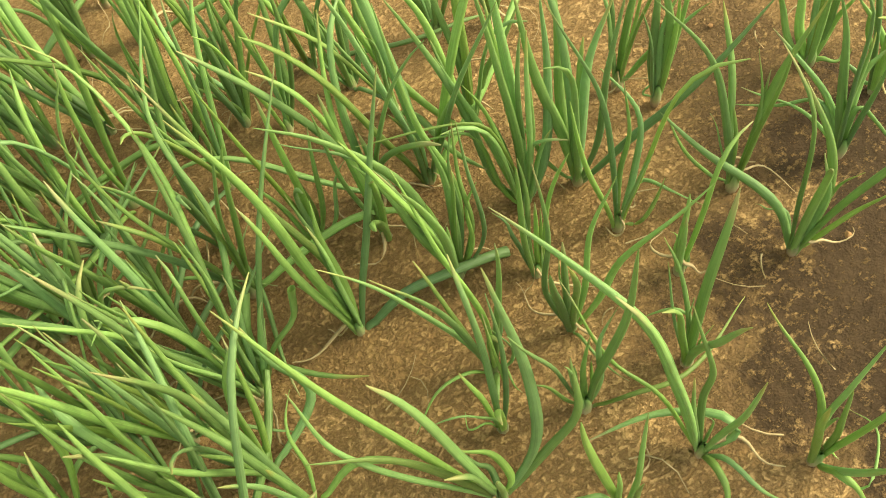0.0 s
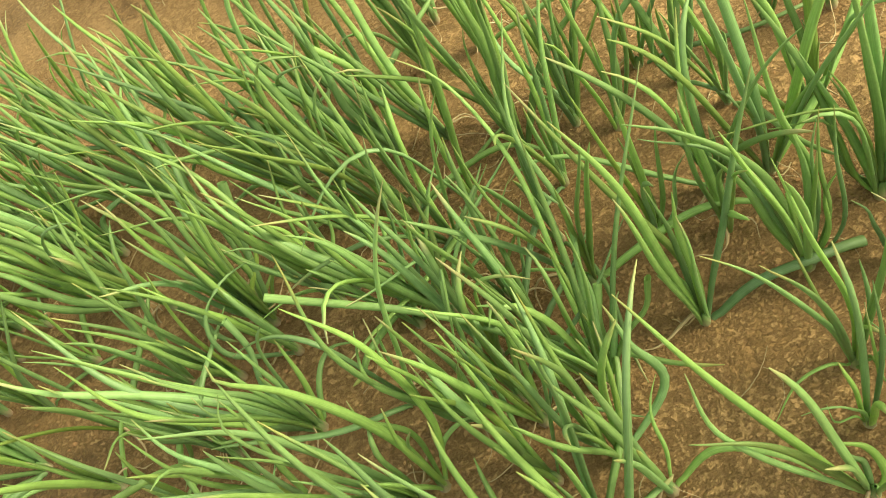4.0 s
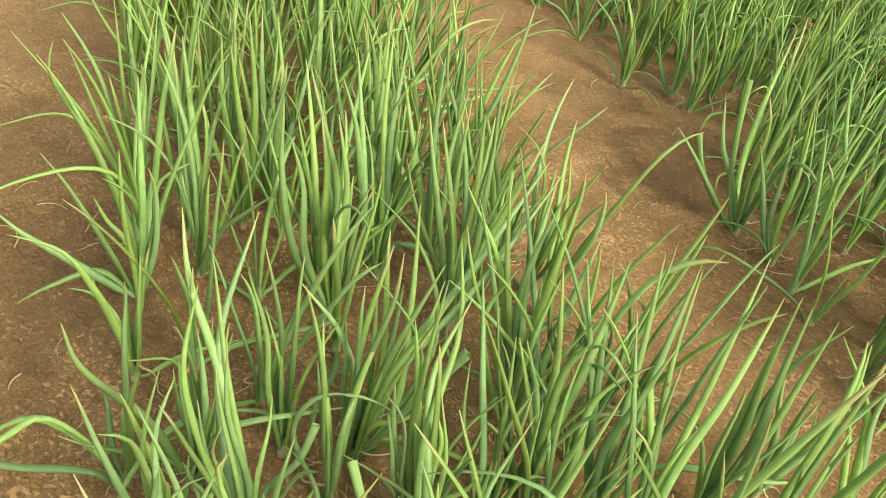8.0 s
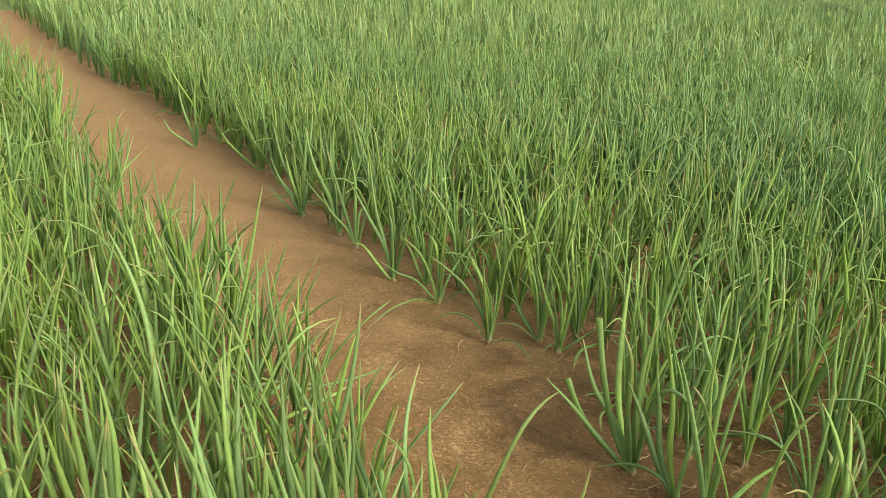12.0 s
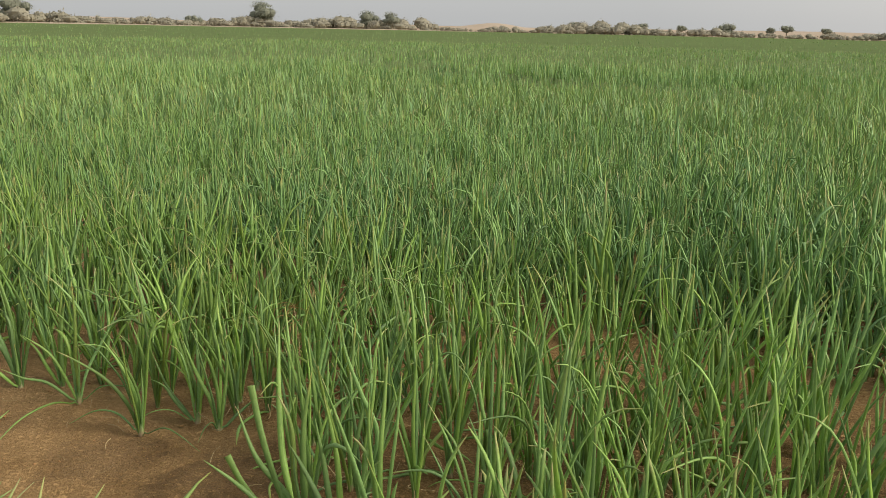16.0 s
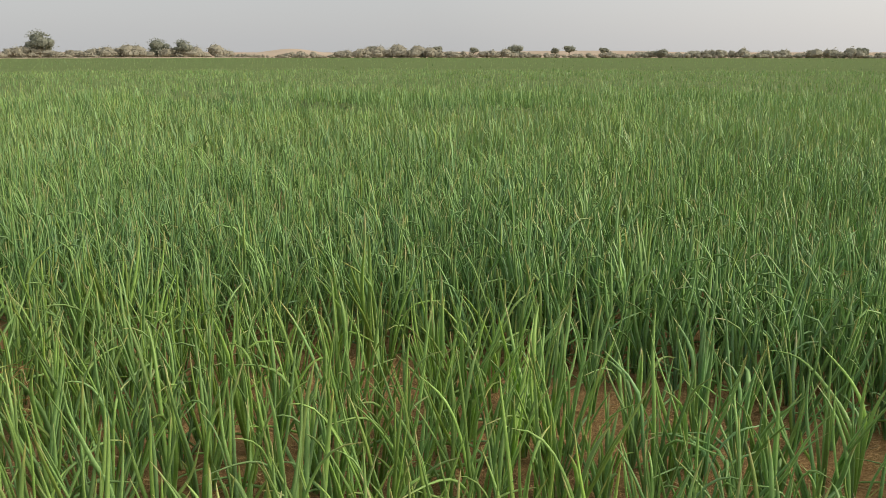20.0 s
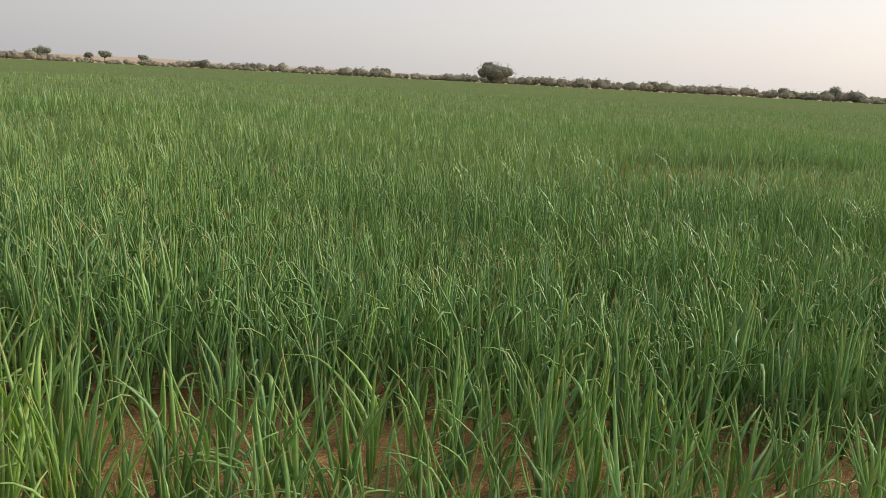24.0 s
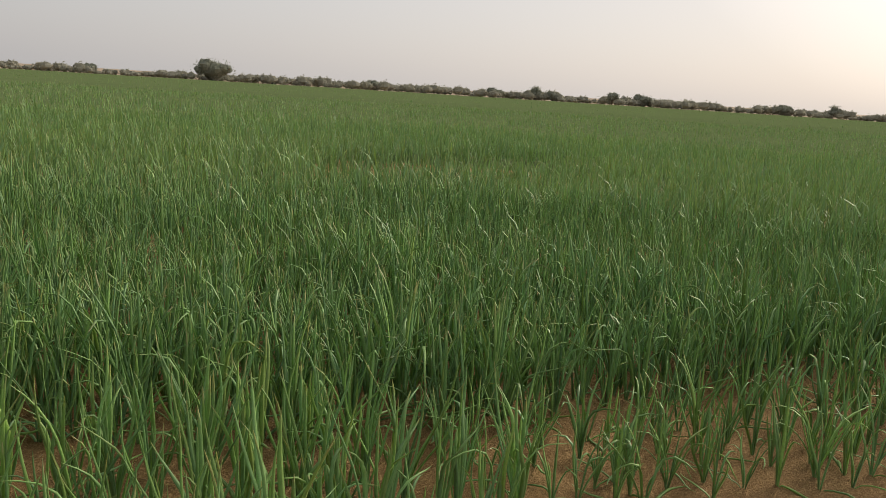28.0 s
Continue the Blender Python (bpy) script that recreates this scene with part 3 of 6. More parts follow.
traced_plant(0.607, -0.005, -51, [(14, -1, -0.03, 0.17, -0.06, 0.27, -0.13, 0.36), (16, 12, 0.01, 0.09, 0.02, 0.20, 0.05, 0.33), (7, 17, -0.06, 0.03, -0.09, 0.07, -0.11, 0.10), (5, 2, -0.03, 0.10, -0.04, 0.13, -0.05, 0.15), (12, 12, 0.01, 0.07, 0.01, 0.15, 0.01, 0.22), (6, 11, 0.01, 0.09, 0.01, 0.16, -0.01, 0.25)])
traced_plant(0.607, -0.133, -60, [(15, 12, -0.04, 0.07, -0.14, 0.12, -0.22, 0.16), (17, 12, 0.01, 0.12, -0.01, 0.21, -0.06, 0.28), (11, 3, 0.01, 0.08, 0.01, 0.16, -0.01, 0.22), (10, 15, 0.03, 0.06, 0.06, 0.12, 0.08, 0.16), (6, 90, -0.03, 0.03, -0.05, 0.02, -0.07, 0.04), (8, 12, 0.01, 0.06, 0.02, 0.14, 0.04, 0.18)])
traced_plant(0.763, -0.049, -60, [(18, 15, -0.01, 0.08, -0.01, 0.15, 0.01, 0.20), (16, 2, -0.03, 0.14, -0.05, 0.23, -0.07, 0.29), (9, 12, -0.03, 0.03, -0.09, 0.06, -0.16, 0.06), (9, 12, -0.05, 0.08, -0.10, 0.05, -0.17, 0.03), (13, 12, -0.03, 0.07, -0.07, 0.12, -0.14, 0.17), (13, 12, 0.00, 0.09, 0.03, 0.07, 0.07, 0.04)])
traced_plant(0.838, 0.100, -55, [(19, 20, -0.03, 0.06, -0.04, 0.11, -0.06, 0.15), (19, 12, -0.01, 0.08, -0.01, 0.13, -0.01, 0.18), (14, 12, -0.04, 0.04, -0.06, 0.09, -0.08, 0.15), (14, 12, 0.01, 0.05, 0.02, 0.10, 0.04, 0.15), (10, 20, 0.01, 0.01, 0.04, 0.02, 0.04, 0.03)])
traced_plant(0.878, 0.007, -61, [(12, 12, -0.02, 0.06, -0.04, 0.10, -0.05, 0.16), (14, 7, 0.00, 0.06, -0.02, 0.10, -0.07, 0.16), (9, 15, -0.03, 0.02, -0.05, 0.03, -0.05, 0.06)])
traced_plant(0.289, -0.060, -31, [(11, 12, 0.02, 0.09, 0.03, 0.20, 0.06, 0.30), (14, 12, 0.04, 0.07, 0.07, 0.15, 0.17, 0.27), (10, 7, -0.03, 0.10, -0.02, 0.23, -0.03, 0.36), (6, 12, -0.00, 0.06, -0.01, 0.11, -0.01, 0.16), (7, 12, -0.02, 0.06, -0.03, 0.10, -0.03, 0.18), (6, 90, 0.01, -0.03, 0.03, -0.06, 0.07, -0.08)])
traced_plant(0.241, -0.161, -32, [(9, -1, -0.01, 0.07, -0.01, 0.13, -0.01, 0.18), (12, 12, -0.00, 0.04, 0.00, 0.10, 0.01, 0.16), (11, 8, 0.02, 0.07, 0.02, 0.18, 0.04, 0.24), (9, 90, 0.06, -0.00, 0.12, 0.02, 0.22, 0.14), (10, 12, -0.04, 0.04, -0.06, 0.06, -0.07, 0.07), (8, 12, 0.01, 0.04, 0.01, 0.09, 0.01, 0.12)])
traced_plant(0.328, -0.288, -59, [(20, 12, -0.05, 0.12, -0.11, 0.23, -0.30, 0.31), (10, 12, -0.07, 0.09, -0.13, 0.12, -0.21, 0.23), (11, 12, -0.02, 0.12, -0.02, 0.19, -0.06, 0.28), (15, 90, 0.03, 0.03, 0.01, 0.04, -0.05, 0.02, -0.13, -0.05), (14, 90, 0.02, -0.02, 0.04, -0.04, 0.06, -0.07), (9, 90, 0.03, -0.01, 0.07, -0.02, 0.11, -0.02), (6, 12, -0.00, 0.04, 0.00, 0.08, -0.01, 0.09)])
traced_plant(0.388, -0.183, -51, [(9, 20, -0.01, 0.08, -0.04, 0.17, -0.06, 0.21), (8, 20, 0.00, 0.06, -0.02, 0.09, -0.07, 0.06), (6, 20, -0.02, 0.05, -0.04, 0.12, -0.05, 0.17), (5, 12, 0.01, 0.03, 0.01, 0.06, 0.02, 0.09), (6, 15, -0.00, 0.05, -0.01, 0.10, -0.01, 0.13)])
traced_plant(0.435, -0.369, -78, [(16, 12, -0.03, 0.10, -0.07, 0.15, -0.14, 0.20), (11, 12, -0.02, 0.09, -0.02, 0.16, -0.02, 0.27), (11, 12, 0.00, 0.08, -0.01, 0.13, -0.02, 0.17), (14, -5, 0.03, 0.05, 0.05, 0.11, 0.06, 0.21), (12, 90, 0.03, -0.01, 0.05, -0.01, 0.08, -0.00), (5, 90, 0.06, -0.00, 0.03, 0.06, -0.01, 0.08), (8, 16, -0.00, 0.03, 0.01, 0.04, 0.02, 0.04)])
traced_plant(0.134, -0.126, -13, [(9, 11, 0.02, 0.09, 0.03, 0.20, 0.03, 0.29), (8, -4, -0.01, 0.07, -0.04, 0.13, -0.08, 0.12), (5, 90, -0.02, -0.00, -0.04, 0.00, -0.04, 0.03), (7, 12, 0.02, 0.08, 0.02, 0.18, 0.02, 0.25)])
traced_plant(0.086, -0.202, -7, [(17, 14, 0.06, 0.08, 0.08, 0.22, 0.07, 0.43), (14, 20, 0.02, 0.03, 0.01, 0.09, -0.03, 0.14), (17, 12, 0.08, 0.07, 0.12, 0.12, 0.13, 0.23), (15, 20, -0.04, 0.09, -0.10, 0.25, -0.17, 0.47), (12, 20, 0.00, 0.07, -0.01, 0.09, -0.02, 0.12), (14, 12, -0.05, 0.12, -0.11, 0.23, -0.17, 0.27), (11, 12, -0.12, 0.22, -0.14, 0.28, -0.14, 0.40)])
traced_plant(0.207, -0.295, -44, [(9, 12, 0.01, 0.09, 0.01, 0.16, 0.01, 0.25), (6, 12, -0.02, 0.04, -0.02, 0.06, -0.03, 0.08), (10, 90, -0.03, 0.00, -0.05, -0.01, -0.08, -0.01)])
traced_plant(0.461, -0.071, -47, [(7, 20, -0.01, 0.04, -0.01, 0.06, -0.02, 0.07), (5, 12, 0.01, 0.02, 0.01, 0.04, 0.01, 0.05)])
traced_plant(0.037, 0.104, -12, [(16, 12, 0.01, 0.11, 0.01, 0.21, 0.02, 0.28), (-20, 90, 0.08, 0.01, 0.17, 0.02, 0.24, 0.03), (17, 12, -0.02, 0.14, -0.04, 0.33, -0.08, 0.45), (14, 28, -0.00, 0.12, -0.06, 0.27, -0.12, 0.46), (14, 12, 0.03, 0.09, 0.07, 0.20, 0.15, 0.43), (14, 20, -0.01, 0.09, -0.03, 0.14, -0.04, 0.17), (12, 20, -0.00, 0.10, -0.00, 0.19, -0.01, 0.27)])
traced_plant(0.202, 0.100, -28, [(17, 11, -0.04, 0.10, -0.06, 0.17, -0.10, 0.25), (14, 12, -0.04, 0.13, -0.09, 0.25, -0.18, 0.30), (16, 16, 0.02, 0.17, -0.01, 0.28, -0.03, 0.45), (19, -1, -0.02, 0.14, -0.04, 0.24, -0.06, 0.30), (17, 12, 0.01, 0.11, 0.01, 0.20, 0.00, 0.27), (10, 12, 0.03, 0.08, 0.03, 0.14, 0.05, 0.19), (9, 12, 0.02, 0.13, 0.02, 0.23, 0.03, 0.28)])
traced_plant(0.167, -0.051, -33, [(15, 12, 0.00, 0.12, -0.04, 0.27, -0.07, 0.39), (15, -4, -0.03, 0.17, -0.09, 0.31, -0.14, 0.38), (13, -6, -0.02, 0.20, -0.05, 0.32, -0.08, 0.39), (11, 12, 0.01, 0.06, 0.02, 0.12, 0.01, 0.22), (7, 90, -0.03, -0.02, -0.07, -0.05, -0.10, -0.09), (6, -4, 0.03, 0.05, 0.03, 0.14, 0.01, 0.19), (10, 90, 0.01, -0.03, 0.01, -0.06, 0.01, -0.09), (5, 90, 0.02, -0.01, 0.03, -0.03, 0.04, -0.04)])
traced_plant(0.295, 0.037, -39, [(12, 20, -0.01, 0.06, -0.01, 0.14, -0.02, 0.21), (9, 20, -0.03, 0.07, -0.04, 0.10, -0.06, 0.11), (9, 12, 0.01, 0.04, 0.01, 0.08, 0.01, 0.14), (8, 12, -0.01, 0.05, -0.01, 0.10, -0.02, 0.16)])
traced_plant(0.350, 0.312, -30, [(20, 20, -0.04, 0.03, -0.11, 0.12, -0.19, 0.33), (20, 12, 0.01, 0.14, 0.01, 0.25, 0.01, 0.37), (19, 20, -0.02, 0.10, -0.05, 0.21, -0.10, 0.28), (15, 12, -0.00, 0.14, -0.02, 0.24, -0.03, 0.35), (15, 12, 0.04, 0.12, 0.07, 0.17, 0.10, 0.23), (12, 12, 0.01, 0.09, 0.01, 0.13, 0.00, 0.19)])
traced_plant(0.342, 0.141, -37, [(16, 8, -0.00, 0.14, -0.02, 0.31, -0.04, 0.42), (16, 12, -0.02, 0.07, -0.06, 0.19, -0.10, 0.28), (13, 10, -0.01, 0.06, -0.03, 0.17, -0.06, 0.23), (20, 13, 0.00, 0.16, -0.01, 0.29, -0.03, 0.47), (11, 12, -0.03, 0.04, -0.07, 0.15, -0.14, 0.14), (11, 12, 0.01, 0.08, 0.02, 0.16, 0.02, 0.25)])
traced_plant(0.234, 0.509, -18, [(20, 12, 0.01, 0.09, 0.03, 0.18, 0.04, 0.30), (18, 12, -0.01, 0.08, -0.03, 0.17, -0.06, 0.30), (14, 12, -0.02, 0.04, -0.03, 0.11, -0.03, 0.21), (16, 12, 0.03, 0.07, 0.05, 0.17, 0.06, 0.28), (7, -3, -0.03, 0.08, -0.02, 0.15, -0.01, 0.21), (10, 90, 0.02, -0.05, 0.06, -0.09, 0.08, -0.13)])
traced_plant(0.104, 0.494, -11, [(14, 12, 0.01, 0.10, 0.00, 0.20, -0.01, 0.33), (14, 20, 0.03, 0.09, 0.04, 0.18, 0.05, 0.30), (12, -1, 0.04, 0.11, 0.06, 0.21, 0.07, 0.38), (10, 1, 0.01, 0.09, 0.01, 0.14, 0.01, 0.21)])
traced_plant(0.049, 0.548, -7, [(12, 20, 0.00, 0.07, 0.00, 0.16, -0.01, 0.27), (12, 9, 0.01, 0.09, 0.02, 0.20, 0.01, 0.28), (12, 12, 0.02, 0.09, 0.03, 0.16, 0.04, 0.26), (11, -2, -0.01, 0.10, -0.03, 0.19, -0.04, 0.30), (12, 7, 0.03, 0.09, 0.06, 0.19, 0.07, 0.32), (9, 4, -0.00, 0.05, -0.03, 0.10, -0.05, 0.14), (10, 16, 0.04, 0.11, 0.04, 0.21, 0.03, 0.32)])
traced_plant(-0.051, 0.566, -1, [(20, 17, 0.01, 0.12, 0.03, 0.21, 0.03, 0.36), (18, 12, 0.06, 0.09, 0.12, 0.16, 0.25, 0.23), (16, 12, 0.02, 0.11, 0.04, 0.20, 0.06, 0.30), (12, 20, 0.00, 0.06, -0.01, 0.12, 0.00, 0.23)])
traced_plant(0.407, 0.519, -27, [(17, 12, -0.02, 0.07, -0.05, 0.13, -0.09, 0.21), (15, 20, 0.00, 0.08, 0.01, 0.14, 0.02, 0.20), (15, -4, 0.01, 0.09, 0.03, 0.17, 0.05, 0.25), (10, 16, -0.01, 0.09, -0.02, 0.15, -0.03, 0.22), (8, 12, 0.02, 0.05, 0.04, 0.09, 0.06, 0.13)])
traced_plant(0.501, 0.481, -33, [(13, 2, -0.01, 0.08, -0.02, 0.15, -0.03, 0.22), (13, 20, 0.00, 0.07, 0.01, 0.13, 0.02, 0.18), (15, -6, -0.01, 0.12, -0.01, 0.19, -0.01, 0.28), (9, 20, 0.01, 0.04, 0.03, 0.08, 0.05, 0.13)])
traced_plant(-0.126, 0.102, 6, [(-15, 44, -0.05, 0.10, -0.17, 0.26, -0.33, 0.40), (12, 44, 0.04, 0.12, 0.09, 0.24, 0.10, 0.39, 0.18, 0.52), (14, 7, 0.04, 0.08, 0.07, 0.16, 0.08, 0.17), (-14, 2, 0.06, 0.09, 0.10, 0.12, 0.12, 0.17), (10, -2, -0.04, 0.25, -0.04, 0.35, -0.05, 0.44), (12, 20, 0.03, 0.10, 0.05, 0.15, 0.06, 0.21), (12, 12, -0.02, 0.09, -0.03, 0.14, -0.05, 0.20)])
traced_plant(-0.240, 0.097, 18, [(12, 12, 0.09, 0.09, 0.19, 0.13, 0.28, 0.18), (14, 12, 0.01, 0.10, 0.00, 0.18, 0.00, 0.25), (15, -2, -0.03, 0.17, -0.05, 0.33, -0.07, 0.45), (12, 20, 0.03, 0.09, 0.05, 0.17, 0.04, 0.24), (9, 90, 0.04, -0.03, 0.06, -0.06, 0.11, -0.13)])
traced_plant(-0.163, -0.007, 12, [(12, 12, 0.01, 0.20, 0.02, 0.30, 0.03, 0.39), (12, 12, 0.01, 0.15, -0.00, 0.25, -0.02, 0.32), (13, 8, -0.03, 0.14, -0.03, 0.32, -0.03, 0.45), (12, 12, 0.04, 0.10, 0.06, 0.18, 0.08, 0.26), (17, 12, 0.11, 0.07, 0.10, 0.18, 0.10, 0.28)])
traced_plant(-0.422, 0.086, 35, [(18, 12, 0.02, 0.16, -0.00, 0.35, -0.03, 0.46, -0.02, 0.48), (16, 12, 0.07, 0.09, 0.10, 0.29, 0.08, 0.43), (12, 12, 0.04, 0.12, 0.02, 0.22, 0.03, 0.26), (11, 90, 0.05, 0.01, 0.10, 0.00, 0.13, -0.02)])
traced_plant(-0.455, 0.082, 37, [(19, 20, -0.01, 0.16, -0.04, 0.34, -0.10, 0.45), (12, 11, -0.04, 0.25, -0.04, 0.40, -0.01, 0.43), (11, 6, -0.04, 0.19, -0.04, 0.28, -0.07, 0.42), (14, 12, -0.08, 0.24, -0.11, 0.34, -0.14, 0.41)])
traced_plant(-0.628, 0.161, 44, [(13, 20, -0.00, 0.15, -0.01, 0.27, 0.01, 0.35), (13, 12, 0.03, 0.10, 0.07, 0.22, 0.08, 0.27), (15, 12, -0.02, 0.14, -0.08, 0.30, -0.10, 0.36), (9, 20, 0.01, 0.06, 0.01, 0.10, 0.04, 0.11)])
traced_plant(-0.580, 0.281, 36, [(19, 20, -0.01, 0.11, -0.06, 0.30, -0.10, 0.47), (15, 12, -0.01, 0.15, -0.05, 0.28, -0.06, 0.38), (14, 12, -0.05, 0.14, -0.11, 0.32, -0.10, 0.46), (15, 12, 0.04, 0.07, 0.07, 0.15, 0.08, 0.18), (14, 10, 0.02, 0.10, 0.03, 0.19, 0.04, 0.26), (12, 12, -0.03, 0.08, -0.07, 0.20, -0.09, 0.29), (14, 90, 0.06, 0.02, 0.12, 0.04, 0.16, 0.01)])
traced_plant(-0.325, 0.154, 24, [(14, 12, -0.05, 0.16, -0.06, 0.33, -0.01, 0.48), (11, 12, -0.03, 0.11, -0.06, 0.23, -0.02, 0.31), (12, -5, 0.01, 0.18, 0.01, 0.33, 0.01, 0.42), (12, 12, -0.03, 0.05, -0.03, 0.22, -0.00, 0.31), (11, 12, 0.03, 0.11, 0.03, 0.19, 0.03, 0.25), (9, 12, 0.07, 0.14, 0.09, 0.21, 0.12, 0.26, 0.02, 0.09), (12, 12, 0.06, 0.07, 0.08, 0.12, 0.10, 0.18)])
traced_plant(-0.611, 0.532, 29, [(17, -3, -0.01, 0.18, 0.02, 0.39, 0.02, 0.47), (15, -1, 0.03, 0.20, 0.07, 0.34, 0.08, 0.43), (19, 44, 0.04, 0.15, 0.16, 0.38, 0.24, 0.57), (15, 12, 0.05, 0.12, 0.04, 0.31, 0.02, 0.48), (11, 12, 0.08, 0.18, 0.05, 0.28, -0.05, 0.37), (13, 44, 0.09, 0.22, 0.03, 0.37, -0.09, 0.46), (-19, 12, 0.07, 0.13, 0.11, 0.20, 0.14, 0.26), (13, 8, 0.07, 0.07, 0.11, 0.07, 0.15, 0.03), (17, 12, -0.01, 0.12, -0.06, 0.24, -0.13, 0.31)])
traced_plant(-0.297, 0.346, 16, [(13, 12, -0.06, 0.19, -0.07, 0.35, -0.10, 0.44), (11, 12, 0.00, 0.20, -0.01, 0.32, 0.01, 0.46), (19, 44, -0.08, 0.19, -0.15, 0.37, -0.14, 0.50), (17, 44, -0.12, 0.26, -0.14, 0.45, -0.19, 0.57), (15, 28, 0.04, 0.08, 0.05, 0.16, 0.10, 0.48), (15, 4, -0.04, 0.17, -0.06, 0.31, -0.09, 0.38), (13, 9, -0.00, 0.13, 0.00, 0.23, -0.00, 0.28), (13, 12, 0.06, 0.08, 0.12, 0.12, 0.26, 0.18), (11, 12, 0.06, 0.04, 0.13, 0.06, 0.22, 0.13)])
traced_plant(-0.200, 0.314, 10, [(11, 12, 0.01, 0.06, 0.00, 0.14, -0.01, 0.20), (9, 18, -0.01, 0.04, -0.02, 0.08, -0.05, 0.14), (9, 6, 0.03, 0.07, 0.06, 0.10, 0.10, 0.15), (7, 90, 0.04, -0.01, 0.09, -0.05, 0.15, -0.11)])
traced_plant(-0.470, 0.486, 24, [(9, 12, 0.02, 0.10, 0.05, 0.21, 0.10, 0.31), (14, 12, 0.04, 0.09, 0.07, 0.18, 0.08, 0.25), (16, 12, -0.01, 0.09, -0.04, 0.17, -0.06, 0.26), (14, 10, 0.04, 0.08, 0.08, 0.12, 0.10, 0.16)])
traced_plant(-0.466, 0.782, 18, [(20, 20, -0.02, 0.14, -0.05, 0.27, -0.06, 0.46), (20, 5, -0.01, 0.16, -0.01, 0.32, -0.01, 0.47), (18, 12, -0.04, 0.14, -0.10, 0.30, -0.19, 0.42), (20, 16, 0.02, 0.14, 0.03, 0.27, 0.04, 0.40), (16, 20, 0.04, 0.09, 0.07, 0.19, 0.10, 0.30), (14, -4, -0.06, 0.13, -0.09, 0.25, -0.06, 0.37)])
traced_plant(-0.697, 0.914, 25, [(20, 15, -0.01, 0.16, -0.04, 0.30, -0.08, 0.42), (20, 12, 0.01, 0.17, 0.00, 0.31, -0.01, 0.42), (18, 12, -0.03, 0.16, -0.07, 0.30, -0.11, 0.41), (20, 12, 0.02, 0.17, 0.05, 0.30, 0.08, 0.43), (18, 14, 0.04, 0.12, 0.07, 0.23, 0.11, 0.34)])
traced_plant(-0.893, 0.913, 35, [(20, 12, -0.05, 0.15, -0.09, 0.32, -0.13, 0.41), (20, 44, -0.04, 0.13, -0.05, 0.29, -0.07, 0.59), (20, 20, 0.00, 0.12, -0.02, 0.29, -0.02, 0.49), (19, 12, -0.04, 0.11, -0.06, 0.23, -0.11, 0.47), (19, 12, 0.01, 0.10, 0.03, 0.22, 0.03, 0.36), (17, 20, 0.03, 0.08, 0.08, 0.08, 0.14, 0.04), (20, 20, -0.01, 0.14, -0.04, 0.34, -0.05, 0.50), (19, 44, -0.03, 0.15, -0.07, 0.34, -0.12, 0.55)])
traced_plant(-0.867, 0.759, 38, [(20, 28, -0.05, 0.14, -0.08, 0.30, -0.12, 0.48), (20, 12, -0.02, 0.16, -0.03, 0.28, -0.10, 0.48), (20, 11, -0.07, 0.13, -0.09, 0.27, -0.12, 0.36), (20, 12, -0.09, 0.13, -0.13, 0.29, -0.14, 0.42), (16, 12, 0.01, 0.12, 0.02, 0.22, 0.04, 0.29), (20, 6, -0.04, 0.18, -0.05, 0.32, -0.07, 0.42), (18, 0, -0.01, 0.16, -0.01, 0.31, -0.04, 0.45)])
traced_plant(-1.143, 0.519, 55, [(20, 20, -0.01, 0.12, -0.07, 0.30, -0.13, 0.42, -0.12, 0.47), (18, 12, -0.04, 0.08, -0.11, 0.23, -0.15, 0.29), (18, 12, 0.01, 0.13, 0.01, 0.23, 0.01, 0.43), (16, -6, 0.03, 0.14, 0.03, 0.28, 0.02, 0.32), (18, 90, -0.07, 0.03, -0.15, -0.01, -0.21, -0.01), (20, 17, -0.09, 0.06, -0.18, 0.13, -0.23, 0.18), (16, 44, 0.00, 0.16, 0.01, 0.35, 0.05, 0.56), (16, 14, 0.03, 0.15, 0.04, 0.23, 0.10, 0.27), (16, 12, -0.02, 0.12, -0.05, 0.16, -0.07, 0.21)])
traced_plant(-0.816, 0.254, 49, [(16, 20, -0.07, 0.09, -0.12, 0.12, -0.19, 0.08, -0.28, 0.19), (18, 90, -0.07, 0.05, -0.15, 0.09, -0.22, 0.05, -0.34, -0.07), (20, 90, -0.05, -0.01, -0.15, 0.00, -0.23, 0.04, -0.31, 0.08), (14, 20, -0.02, 0.06, -0.03, 0.15, -0.04, 0.18), (10, 12, -0.02, 0.03, -0.03, 0.06, -0.03, 0.09)])
traced_plant(-0.982, 0.391, 49, [(20, -5, -0.02, 0.11, -0.05, 0.22, -0.09, 0.30, -0.16, 0.33), (18, 12, -0.03, 0.12, -0.07, 0.17, -0.10, 0.18), (16, 17, -0.00, 0.08, 0.01, 0.16, 0.02, 0.24), (13, -4, 0.03, 0.02, 0.11, 0.08, 0.17, 0.10)])
traced_plant(-0.742, 0.324, 44, [(20, 12, -0.08, 0.13, -0.17, 0.22, -0.19, 0.28), (14, 12, -0.01, 0.09, -0.03, 0.15, -0.04, 0.22), (12, 12, -0.04, 0.05, -0.10, 0.06, -0.20, 0.09), (16, 12, 0.01, 0.10, -0.00, 0.22, -0.01, 0.29)])
